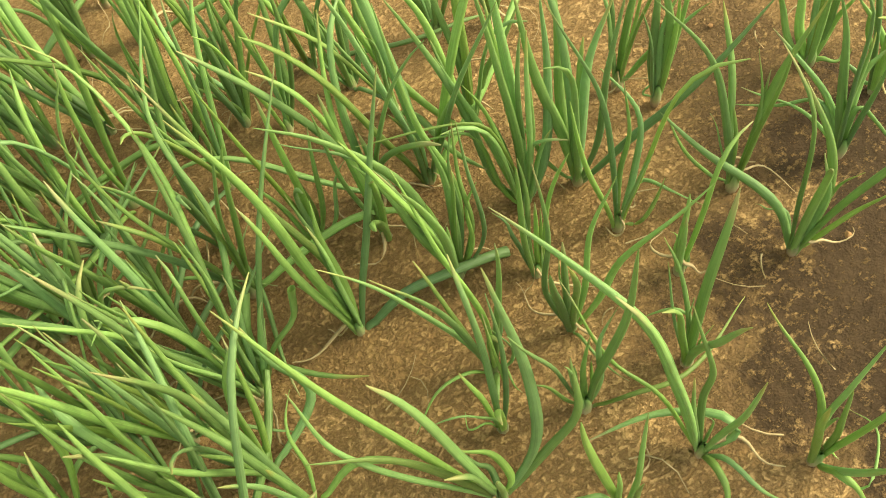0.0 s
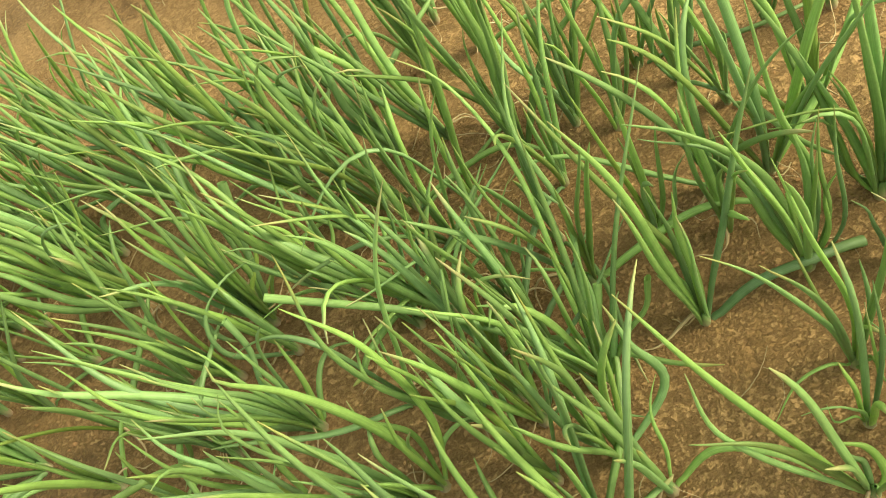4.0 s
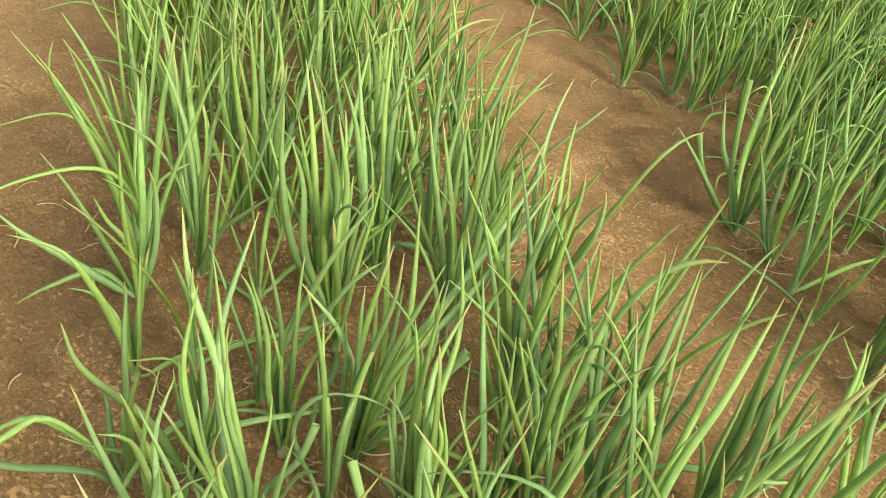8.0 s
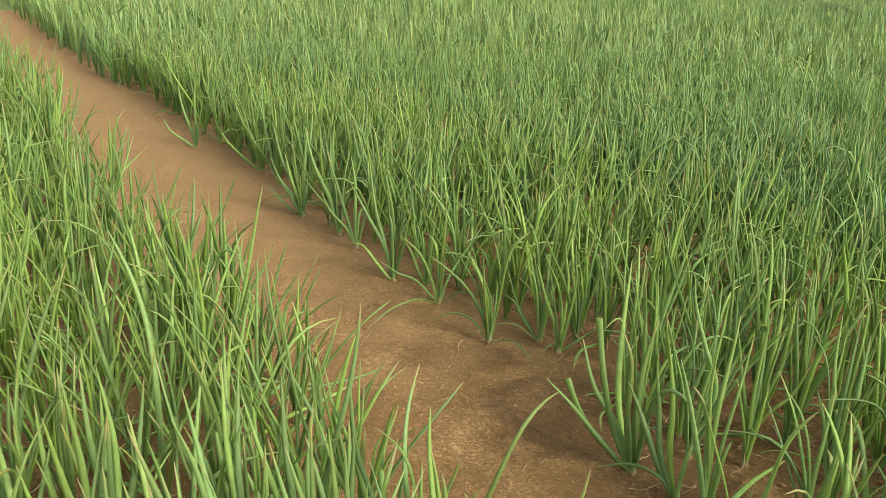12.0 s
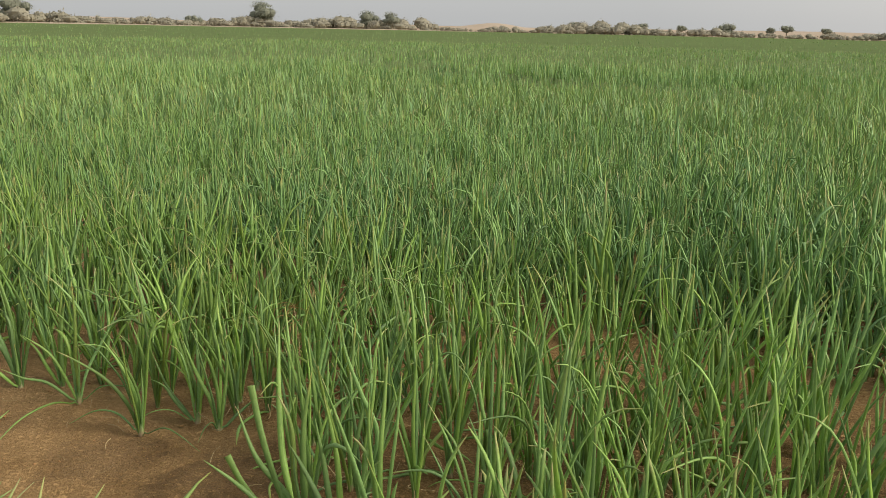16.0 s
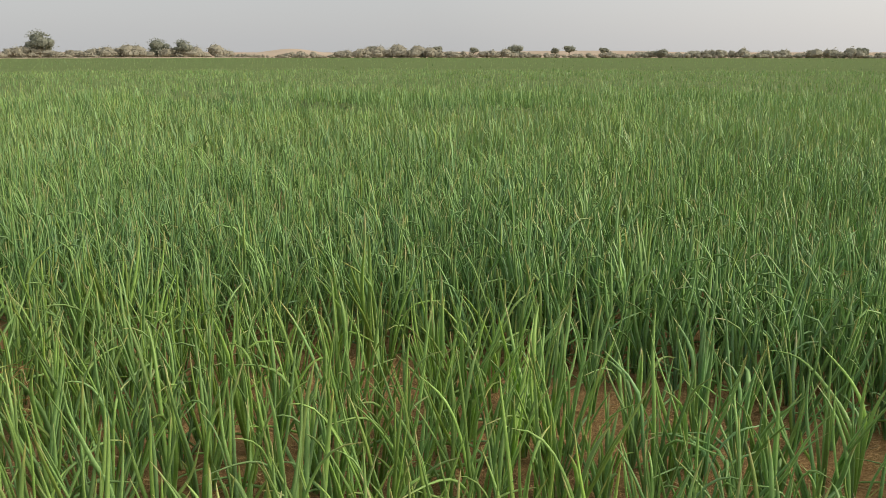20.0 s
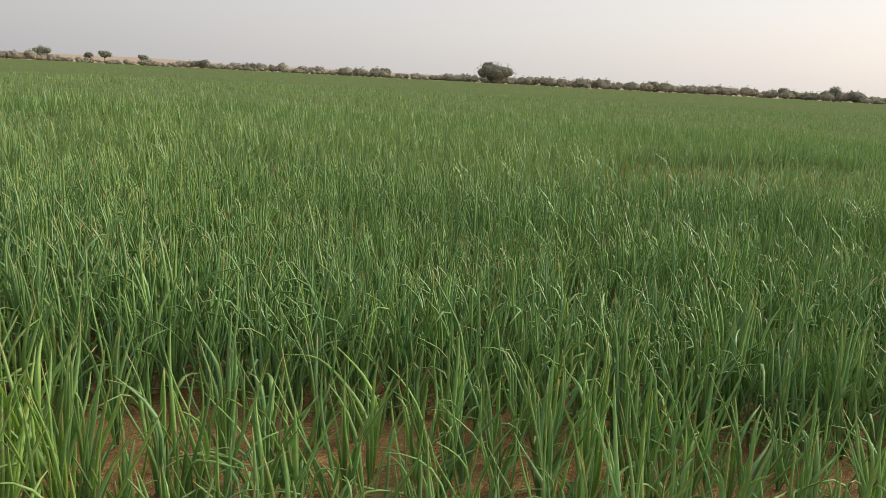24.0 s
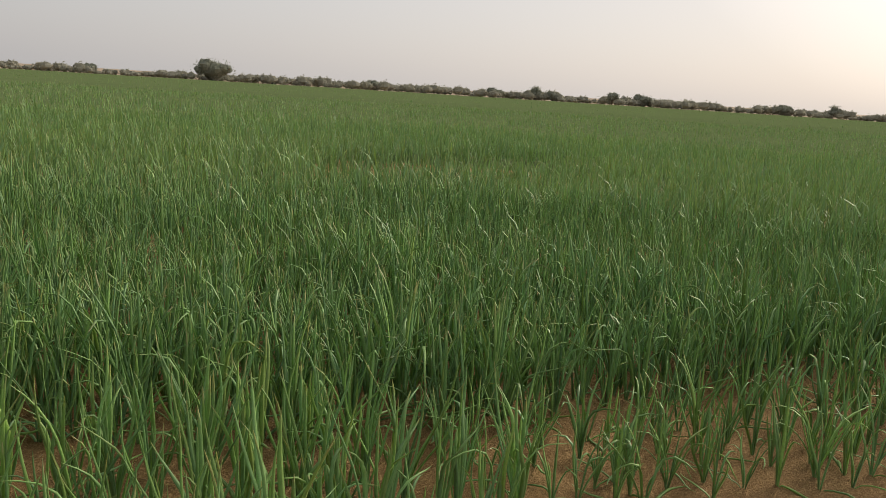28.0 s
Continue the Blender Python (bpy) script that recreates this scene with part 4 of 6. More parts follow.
traced_plant(-0.580, 0.285, 44, [(20, 44, -0.03, 0.17, -0.07, 0.29, -0.12, 0.41, -0.14, 0.52), (18, 44, -0.05, 0.17, -0.07, 0.33, -0.03, 0.52), (11, 12, -0.04, 0.16, -0.06, 0.22, -0.05, 0.26), (-14, 12, 0.01, 0.14, 0.05, 0.20, 0.07, 0.27), (12, 12, -0.00, 0.17, 0.01, 0.26, 0.01, 0.31), (12, 12, -0.05, 0.12, -0.09, 0.17, -0.09, 0.21)])
traced_plant(-0.694, 0.236, 53, [(15, 16, -0.01, 0.11, -0.04, 0.20, -0.06, 0.26), (13, 12, -0.03, 0.11, -0.03, 0.21, -0.01, 0.30), (13, 20, 0.02, 0.07, 0.03, 0.11, 0.04, 0.14)])
traced_plant(-0.789, 0.387, 49, [(18, 12, -0.02, 0.10, -0.03, 0.21, -0.03, 0.33), (14, 20, 0.01, 0.09, -0.00, 0.19, -0.00, 0.23), (14, 12, -0.03, 0.11, -0.06, 0.17, -0.12, 0.17), (14, -4, -0.01, 0.08, -0.05, 0.02, -0.10, 0.01), (16, 12, 0.02, 0.09, 0.02, 0.17, 0.03, 0.22)])
traced_plant(-0.700, 0.464, 41, [(14, -4, -0.03, 0.15, -0.04, 0.28, -0.07, 0.41), (14, 20, -0.02, 0.11, -0.02, 0.20, -0.06, 0.35), (12, 20, -0.00, 0.10, -0.00, 0.20, 0.00, 0.24), (12, 12, -0.03, 0.07, -0.08, 0.08, -0.11, 0.08), (10, 12, -0.01, 0.11, -0.02, 0.18, -0.05, 0.27)])
traced_plant(-0.580, 0.447, 36, [(14, 12, -0.02, 0.12, -0.04, 0.25, -0.08, 0.38), (13, 12, -0.02, 0.16, -0.04, 0.25, -0.05, 0.33), (13, 12, -0.07, 0.13, -0.04, 0.20, 0.02, 0.21, 0.09, 0.18), (15, 18, -0.02, 0.12, -0.04, 0.19, -0.05, 0.24)])
traced_plant(-0.606, 0.530, 34, [(17, 12, -0.02, 0.13, -0.02, 0.24, 0.00, 0.41), (15, 18, 0.00, 0.10, 0.02, 0.18, 0.05, 0.28), (17, 12, 0.01, 0.12, 0.03, 0.23, 0.08, 0.39), (14, 12, -0.03, 0.11, -0.04, 0.20, -0.05, 0.27), (15, 12, 0.02, 0.08, 0.07, 0.11, 0.13, 0.18)])
traced_plant(-0.433, 0.496, 25, [(20, 12, -0.04, 0.17, -0.06, 0.26, -0.09, 0.38), (17, 12, -0.05, 0.16, -0.06, 0.30, -0.06, 0.45), (13, 12, 0.01, 0.07, 0.02, 0.14, 0.03, 0.20), (15, 12, -0.01, 0.12, -0.01, 0.20, -0.03, 0.25), (11, 12, -0.06, 0.08, -0.10, 0.11, -0.16, 0.12), (13, -2, -0.06, 0.14, -0.07, 0.19, -0.09, 0.27)])
traced_plant(-0.629, 0.609, 32, [(20, 44, 0.03, 0.14, 0.11, 0.30, 0.21, 0.53), (14, 12, -0.01, 0.09, -0.00, 0.19, 0.00, 0.29), (16, 20, -0.02, 0.08, -0.03, 0.17, -0.04, 0.25)])
traced_plant(-0.366, 0.563, 18, [(14, 12, -0.01, 0.09, -0.02, 0.20, -0.00, 0.30), (14, 12, -0.02, 0.07, -0.02, 0.15, -0.03, 0.20), (15, 12, -0.04, 0.17, -0.08, 0.30, -0.12, 0.44), (13, 12, -0.04, 0.11, -0.08, 0.20, -0.10, 0.30), (13, 12, -0.01, 0.12, -0.03, 0.25, -0.05, 0.37)])
traced_plant(-0.321, 0.617, 14, [(17, 12, -0.03, 0.16, -0.06, 0.26, -0.10, 0.34), (17, 44, -0.07, 0.22, -0.12, 0.34, -0.26, 0.59), (19, 7, -0.03, 0.24, -0.03, 0.35, -0.00, 0.40, 0.06, 0.36), (20, 20, -0.02, 0.14, -0.01, 0.30, -0.01, 0.49), (20, 16, 0.03, 0.14, 0.02, 0.27, 0.05, 0.35), (15, -6, -0.03, 0.19, -0.09, 0.32, -0.15, 0.45), (13, 12, -0.07, 0.15, -0.12, 0.18, -0.17, 0.16), (17, 12, -0.03, 0.19, -0.05, 0.33, -0.09, 0.47)])
traced_plant(-0.252, 0.720, 9, [(20, 18, -0.00, 0.11, -0.01, 0.27, -0.02, 0.48), (20, 6, -0.03, 0.16, -0.02, 0.23, 0.00, 0.38), (-16, 12, 0.03, 0.18, 0.01, 0.24, -0.01, 0.28), (16, 12, -0.05, 0.14, -0.09, 0.28, -0.13, 0.44), (16, 12, -0.06, 0.16, -0.10, 0.27, -0.17, 0.43), (18, 12, -0.02, 0.17, -0.04, 0.32, -0.07, 0.49)])
traced_plant(-0.156, 0.682, 3, [(17, 28, -0.06, 0.20, -0.10, 0.33, -0.13, 0.48), (16, 12, -0.05, 0.17, -0.07, 0.28, -0.08, 0.38), (17, 44, -0.03, 0.18, -0.04, 0.33, -0.06, 0.56), (19, 28, -0.02, 0.18, -0.01, 0.34, -0.01, 0.50), (12, 15, -0.03, 0.15, -0.03, 0.24, -0.02, 0.29), (14, 12, -0.07, 0.16, -0.11, 0.27, -0.17, 0.41)])
traced_plant(-0.128, 0.885, 1, [(19, 10, 0.00, 0.17, -0.02, 0.30, -0.03, 0.44), (19, 2, 0.02, 0.17, 0.00, 0.35, -0.01, 0.46), (15, 11, 0.03, 0.18, 0.03, 0.31, 0.03, 0.43), (17, 12, -0.01, 0.14, -0.02, 0.25, -0.03, 0.35), (15, 13, -0.00, 0.17, 0.01, 0.33, 0.05, 0.43), (11, 3, -0.05, 0.14, -0.11, 0.17, -0.11, 0.11)])
traced_plant(-0.064, 0.992, -2, [(18, 12, 0.03, 0.14, 0.04, 0.26, 0.02, 0.36), (18, 12, 0.02, 0.10, 0.06, 0.23, 0.08, 0.32), (13, 12, 0.01, 0.08, 0.02, 0.16, 0.01, 0.21), (15, 12, -0.02, 0.12, -0.05, 0.20, -0.07, 0.26)])
traced_plant(0.087, 1.015, -9, [(20, 12, -0.05, 0.15, -0.09, 0.24, -0.18, 0.32), (16, 12, -0.04, 0.14, -0.07, 0.23, -0.08, 0.32), (16, 7, -0.06, 0.13, -0.09, 0.20, -0.12, 0.25)])
traced_plant(-0.455, 0.777, 19, [(17, 12, -0.06, 0.16, -0.11, 0.28, -0.17, 0.41), (17, 12, -0.04, 0.17, -0.06, 0.30, -0.04, 0.48), (14, 15, -0.06, 0.13, -0.13, 0.24, -0.18, 0.35), (19, 12, -0.05, 0.18, -0.10, 0.33, -0.13, 0.45), (14, 20, -0.02, 0.14, 0.01, 0.24, 0.07, 0.22), (14, 20, -0.06, 0.08, -0.14, 0.10, -0.17, 0.17)])
traced_plant(-0.695, 0.922, 27, [(18, 12, -0.05, 0.14, -0.09, 0.26, -0.14, 0.42), (18, 12, -0.04, 0.15, -0.06, 0.29, -0.07, 0.46), (20, 12, -0.02, 0.15, -0.02, 0.28, -0.04, 0.44), (16, 12, -0.06, 0.12, -0.12, 0.22, -0.16, 0.32), (16, 12, 0.01, 0.13, 0.02, 0.26, 0.03, 0.35)])
traced_plant(-0.753, 1.180, 25, [(18, 12, -0.04, 0.10, -0.08, 0.23, -0.14, 0.37), (18, 20, -0.02, 0.12, -0.03, 0.23, -0.00, 0.34), (15, 12, -0.04, 0.09, -0.11, 0.19, -0.17, 0.34), (18, 12, -0.04, 0.14, -0.08, 0.26, -0.10, 0.41), (10, 3, 0.05, 0.03, 0.08, 0.06, 0.11, 0.13)])
traced_plant(-0.845, 1.036, 31, [(20, 18, -0.04, 0.12, -0.09, 0.26, -0.14, 0.40), (20, 12, -0.03, 0.16, -0.05, 0.30, -0.06, 0.45), (17, 12, -0.00, 0.14, -0.01, 0.25, -0.00, 0.40), (17, 19, -0.05, 0.11, -0.10, 0.19, -0.15, 0.30)])
traced_plant(-1.192, 0.816, 47, [(20, 12, -0.02, 0.13, -0.05, 0.26, -0.06, 0.41), (20, 6, 0.01, 0.14, 0.01, 0.29, -0.01, 0.47), (20, 12, 0.02, 0.12, 0.04, 0.26, 0.06, 0.38), (18, 12, -0.03, 0.09, -0.07, 0.19, -0.10, 0.30), (20, 0, -0.00, 0.16, -0.02, 0.28, -0.04, 0.42)])
traced_plant(-1.234, 0.700, 51, [(20, 5, 0.01, 0.16, -0.02, 0.28, -0.04, 0.41), (20, 20, 0.02, 0.12, 0.01, 0.24, -0.01, 0.41), (17, 20, 0.03, 0.11, 0.05, 0.23, 0.08, 0.34), (17, 12, -0.01, 0.09, -0.03, 0.17, -0.05, 0.29)])
traced_plant(-1.185, 0.892, 44, [(20, 12, -0.02, 0.14, -0.04, 0.29, -0.05, 0.44), (20, 12, 0.00, 0.15, 0.00, 0.30, -0.02, 0.44), (20, 20, 0.01, 0.12, 0.04, 0.26, 0.06, 0.40), (18, 12, -0.03, 0.12, -0.06, 0.23, -0.09, 0.34)])
traced_plant(-0.126, 0.103, 18, [(12, 44, 0.04, 0.12, 0.12, 0.32, 0.13, 0.49, 0.10, 0.56), (10, 12, 0.07, 0.11, 0.19, 0.29, 0.28, 0.39), (12, 20, 0.03, 0.10, 0.05, 0.20, 0.06, 0.28)])
traced_plant(0.049, 0.273, 1, [(13, 20, 0.02, 0.05, 0.02, 0.13, 0.02, 0.19), (11, -1, -0.00, 0.09, -0.02, 0.30, -0.03, 0.42), (12, 10, 0.03, 0.05, 0.05, 0.13, 0.07, 0.21), (11, 20, 0.04, 0.02, 0.07, 0.08, 0.10, 0.11)])
traced_plant(-0.297, 0.348, 24, [(9, 20, 0.03, 0.10, 0.13, 0.19, 0.18, 0.22), (13, 12, 0.03, 0.07, 0.07, 0.15, 0.09, 0.23), (13, 12, 0.05, 0.04, 0.11, 0.09, 0.21, 0.15)])
traced_plant(-1.393, 2.554, 28, [(14, 8, -0.04, 0.07, -0.07, 0.14, -0.11, 0.19), (16, 12, 0.00, 0.12, 0.01, 0.23, 0.03, 0.35), (14, 10, 0.02, 0.12, 0.05, 0.21, 0.07, 0.32), (12, 12, -0.02, 0.09, -0.05, 0.19, -0.06, 0.28)])
traced_plant(-1.288, 2.446, 27, [(13, 90, -0.07, -0.09, -0.16, -0.17, -0.23, -0.26), (9, 90, 0.07, -0.01, 0.13, -0.03, 0.20, -0.03), (13, 2, -0.03, 0.08, -0.07, 0.17, -0.15, 0.25), (15, 7, 0.00, 0.13, 0.01, 0.26, 0.01, 0.39), (13, 20, 0.03, 0.09, 0.09, 0.19, 0.15, 0.29), (12, 7, -0.09, 0.08, -0.15, 0.10, -0.21, 0.14)])
traced_plant(-1.009, 2.253, 24, [(16, 7, -0.01, 0.12, -0.04, 0.21, -0.09, 0.30), (14, 12, -0.03, 0.09, -0.09, 0.18, -0.15, 0.23, -0.21, 0.27), (14, 17, 0.00, 0.11, -0.02, 0.18, -0.07, 0.27), (11, 90, -0.06, 0.06, -0.12, 0.10, -0.20, 0.11), (7, 90, 0.06, -0.08, 0.10, -0.14, 0.15, -0.19), (12, 3, 0.02, 0.14, 0.02, 0.24, -0.01, 0.36)])
traced_plant(-0.869, 2.341, 20, [(12, 20, -0.04, 0.05, -0.08, 0.11, -0.12, 0.22), (12, 9, -0.06, 0.07, -0.09, 0.12, -0.13, 0.15), (14, 20, -0.00, 0.10, -0.02, 0.19, -0.04, 0.28), (14, 12, 0.01, 0.12, 0.01, 0.22, 0.01, 0.33), (8, 90, -0.08, 0.01, -0.13, 0.01, -0.18, 0.01)])
traced_plant(-0.789, 2.296, 18, [(15, 9, -0.02, 0.09, -0.05, 0.16, -0.09, 0.28), (13, 12, -0.00, 0.12, -0.02, 0.21, -0.07, 0.31), (13, 12, 0.02, 0.10, 0.03, 0.20, 0.01, 0.29), (11, 12, 0.05, 0.04, 0.09, 0.07, 0.12, 0.10), (12, 12, 0.01, 0.14, 0.01, 0.24, -0.01, 0.34), (7, 90, -0.02, -0.04, -0.04, -0.07, -0.06, -0.10)])
traced_plant(-1.128, 2.548, 24, [(15, 12, 0.00, 0.10, 0.01, 0.19, 0.01, 0.28), (13, 9, 0.02, 0.10, 0.04, 0.19, 0.06, 0.30), (13, 12, -0.01, 0.08, -0.03, 0.16, -0.06, 0.20)])
traced_plant(-1.537, 2.558, 31, [(14, 7, 0.00, 0.08, -0.00, 0.18, -0.01, 0.27), (14, 9, 0.02, 0.08, 0.04, 0.17, 0.06, 0.28), (13, 12, -0.01, 0.06, -0.04, 0.12, -0.06, 0.16)])
traced_plant(-0.752, 2.585, 16, [(12, -6, -0.01, 0.09, -0.02, 0.15, -0.05, 0.20), (13, 20, 0.01, 0.10, 0.02, 0.19, 0.00, 0.28), (13, 12, 0.02, 0.10, 0.04, 0.19, 0.06, 0.30)])
traced_plant(-0.305, 1.911, 8, [(16, 12, 0.04, 0.19, 0.00, 0.29, -0.04, 0.40, -0.05, 0.47), (16, -2, 0.03, 0.10, 0.07, 0.25, 0.10, 0.33), (16, 12, -0.02, 0.12, 0.00, 0.23, 0.03, 0.37), (13, 20, -0.01, 0.14, -0.03, 0.28, -0.06, 0.35), (13, 12, 0.01, 0.16, 0.03, 0.29, 0.04, 0.43)])
traced_plant(-0.173, 1.949, 4, [(16, 12, 0.01, 0.13, 0.04, 0.26, 0.07, 0.36), (14, 12, -0.00, 0.13, 0.00, 0.28, -0.01, 0.42), (14, 17, -0.01, 0.10, -0.04, 0.21, -0.07, 0.33), (14, 17, 0.02, 0.12, 0.08, 0.20, 0.11, 0.29)])
traced_plant(0.023, 1.965, -1, [(14, 20, -0.00, 0.10, -0.04, 0.27, -0.05, 0.42), (15, 20, 0.02, 0.13, 0.02, 0.27, 0.02, 0.38), (14, 20, -0.02, 0.07, -0.04, 0.15, -0.07, 0.22), (14, 11, 0.06, 0.14, 0.07, 0.24, 0.06, 0.31), (14, 12, 0.03, 0.12, 0.09, 0.21, 0.12, 0.28), (13, 6, -0.01, 0.15, -0.01, 0.30, -0.01, 0.45)])
traced_plant(0.211, 2.213, -6, [(15, -4, -0.02, 0.09, -0.04, 0.16, -0.07, 0.20), (15, 12, -0.01, 0.10, -0.01, 0.20, -0.02, 0.28), (15, 12, 0.01, 0.10, 0.02, 0.20, 0.00, 0.34), (14, 12, -0.03, 0.12, -0.06, 0.24, -0.08, 0.35)])
traced_plant(0.282, 1.961, -9, [(15, 12, -0.03, 0.14, -0.06, 0.27, -0.09, 0.39), (16, 12, 0.01, 0.12, 0.01, 0.21, 0.03, 0.29), (11, 20, -0.02, 0.07, -0.10, 0.16, -0.15, 0.20, -0.23, 0.18), (14, -2, -0.02, 0.16, -0.02, 0.32, -0.03, 0.46), (13, 15, 0.01, 0.10, 0.04, 0.21, 0.05, 0.31)])
traced_plant(0.446, 2.002, -13, [(14, -4, -0.03, 0.21, -0.09, 0.31, -0.15, 0.37), (14, 12, -0.01, 0.15, -0.01, 0.29, -0.05, 0.42), (13, 12, -0.02, 0.09, -0.07, 0.17, -0.12, 0.20), (12, 12, 0.00, 0.07, -0.02, 0.12, -0.04, 0.12)])
traced_plant(0.540, 1.970, -16, [(15, 44, -0.01, 0.17, -0.05, 0.29, -0.12, 0.43, -0.19, 0.50), (14, 12, -0.06, 0.14, -0.12, 0.27, -0.22, 0.39), (11, 12, -0.01, 0.09, -0.05, 0.17, -0.11, 0.18), (-15, 12, 0.08, 0.08, 0.06, 0.17, 0.04, 0.24), (11, 12, 0.00, 0.11, 0.01, 0.24, -0.02, 0.38), (13, 12, 0.01, 0.16, 0.01, 0.30, -0.00, 0.44)])
traced_plant(0.690, 1.996, -20, [(17, 12, 0.01, 0.12, -0.02, 0.20, -0.04, 0.28), (17, 44, 0.00, 0.09, 0.02, 0.27, 0.04, 0.49, 0.05, 0.62), (11, -2, 0.12, 0.10, 0.09, 0.18, 0.04, 0.27), (14, 10, -0.02, 0.15, -0.05, 0.29, -0.08, 0.43), (13, 12, 0.01, 0.15, 0.03, 0.30, 0.07, 0.40)])
traced_plant(0.983, 2.305, -24, [(18, 12, -0.04, 0.10, -0.04, 0.25, -0.08, 0.44), (19, 5, 0.00, 0.11, 0.02, 0.25, 0.05, 0.43), (17, 17, 0.02, 0.11, 0.07, 0.24, 0.12, 0.39), (15, 20, -0.05, 0.06, -0.08, 0.16, -0.11, 0.29), (17, 12, -0.02, 0.14, -0.03, 0.27, -0.03, 0.40), (12, -1, -0.04, 0.02, -0.09, 0.04, -0.12, 0.09)])
traced_plant(1.011, 2.050, -27, [(14, 12, -0.02, 0.07, -0.03, 0.14, -0.03, 0.22), (13, 7, -0.00, 0.11, -0.02, 0.26, -0.03, 0.36), (13, 0, -0.04, 0.09, -0.07, 0.16, -0.09, 0.25)])
traced_plant(1.427, 1.976, -32, [(17, 9, -0.03, 0.14, -0.05, 0.23, -0.10, 0.28), (16, 20, 0.00, 0.15, 0.03, 0.27, 0.03, 0.34), (10, 12, 0.01, 0.09, 0.04, 0.12, 0.07, 0.13), (13, 20, -0.02, 0.05, -0.05, 0.14, -0.09, 0.22), (14, -3, -0.01, 0.15, -0.01, 0.29, -0.03, 0.39)])
traced_plant(1.658, 1.904, -37, [(16, 20, -0.01, 0.14, -0.05, 0.23, -0.08, 0.30), (13, 12, 0.01, 0.15, 0.01, 0.24, 0.03, 0.27), (16, 44, -0.02, 0.22, -0.09, 0.33, -0.19, 0.42, -0.30, 0.43), (15, 19, 0.01, 0.24, -0.03, 0.33, -0.12, 0.42), (15, 12, 0.00, 0.16, 0.00, 0.30, 0.01, 0.40)])
traced_plant(1.813, 1.866, -41, [(14, 0, -0.03, 0.15, -0.02, 0.25, -0.02, 0.33), (14, 20, 0.03, 0.15, 0.04, 0.24, 0.03, 0.34), (14, 8, -0.04, 0.14, -0.06, 0.23, -0.08, 0.31), (14, 20, -0.01, 0.17, -0.02, 0.30, -0.01, 0.40)])
traced_plant(1.599, 1.950, -36, [(13, -5, -0.03, 0.10, -0.06, 0.15, -0.07, 0.20), (15, 12, 0.00, 0.13, -0.01, 0.26, -0.01, 0.37), (13, 19, -0.02, 0.12, -0.04, 0.22, -0.06, 0.30)])
traced_plant(1.192, 2.066, -25, [(15, 12, 0.01, 0.12, -0.04, 0.28, -0.08, 0.40), (17, 0, 0.03, 0.15, 0.05, 0.30, 0.11, 0.36), (14, 9, 0.01, 0.19, 0.02, 0.32, 0.01, 0.40), (14, 5, -0.03, 0.12, -0.07, 0.22, -0.10, 0.28), (11, 13, 0.04, 0.08, 0.08, 0.11, 0.13, 0.09)])
traced_plant(-0.410, 1.768, 9, [(20, 20, -0.05, 0.10, -0.12, 0.19, -0.17, 0.31), (-20, 11, -0.06, 0.10, -0.10, 0.23, -0.13, 0.37), (20, 44, -0.06, 0.16, -0.08, 0.32, -0.09, 0.57), (18, 12, -0.10, 0.08, -0.18, 0.15, -0.24, 0.20), (20, 12, -0.03, 0.12, -0.04, 0.28, -0.07, 0.35), (20, 12, -0.01, 0.11, -0.01, 0.27, 0.01, 0.40), (-18, 20, -0.11, 0.08, -0.15, 0.13, -0.19, 0.20)])
traced_plant(-0.294, 1.716, 6, [(20, 12, -0.05, 0.10, -0.07, 0.21, -0.09, 0.32), (20, 12, -0.03, 0.11, -0.04, 0.22, -0.07, 0.37), (20, 12, -0.05, 0.07, -0.10, 0.17, -0.15, 0.26), (15, 90, -0.04, -0.00, -0.12, 0.03, -0.20, 0.03)])
traced_plant(-2.251, 2.973, 34, [(20, 12, -0.02, 0.08, -0.05, 0.17, -0.08, 0.29), (20, 12, -0.00, 0.08, 0.00, 0.18, 0.02, 0.28), (19, 12, -0.03, 0.05, -0.07, 0.12, -0.14, 0.21), (20, 13, -0.01, 0.10, -0.03, 0.20, -0.04, 0.32)])
traced_plant(-2.265, 2.991, 34, [(20, 11, -0.04, 0.13, -0.09, 0.25, -0.13, 0.42), (20, 18, -0.02, 0.13, -0.04, 0.26, -0.05, 0.41), (20, 12, -0.00, 0.10, 0.01, 0.24, 0.02, 0.39), (19, 2, -0.04, 0.09, -0.10, 0.17, -0.14, 0.27), (13, 20, -0.08, 0.05, -0.13, 0.11, -0.16, 0.14)])
traced_plant(-1.977, 2.857, 32, [(20, 5, -0.04, 0.15, -0.11, 0.31, -0.15, 0.47), (20, 12, -0.02, 0.16, -0.04, 0.30, -0.04, 0.44), (20, 12, 0.01, 0.11, 0.06, 0.24, 0.10, 0.37), (15, 10, -0.04, 0.10, -0.11, 0.19, -0.15, 0.24)])
traced_plant(-2.891, 3.500, 37, [(20, 12, -0.06, 0.18, -0.11, 0.29, -0.15, 0.41), (20, 11, -0.03, 0.18, -0.05, 0.36, -0.05, 0.48), (20, -2, -0.11, 0.09, -0.18, 0.17, -0.22, 0.24), (20, 12, 0.02, 0.13, 0.01, 0.31, 0.00, 0.43)])
traced_plant(-2.748, 3.446, 36, [(20, 12, -0.05, 0.19, -0.07, 0.31, -0.11, 0.45), (20, 12, 0.01, 0.14, 0.01, 0.29, 0.02, 0.41), (20, 6, -0.06, 0.10, -0.13, 0.21, -0.16, 0.33)])
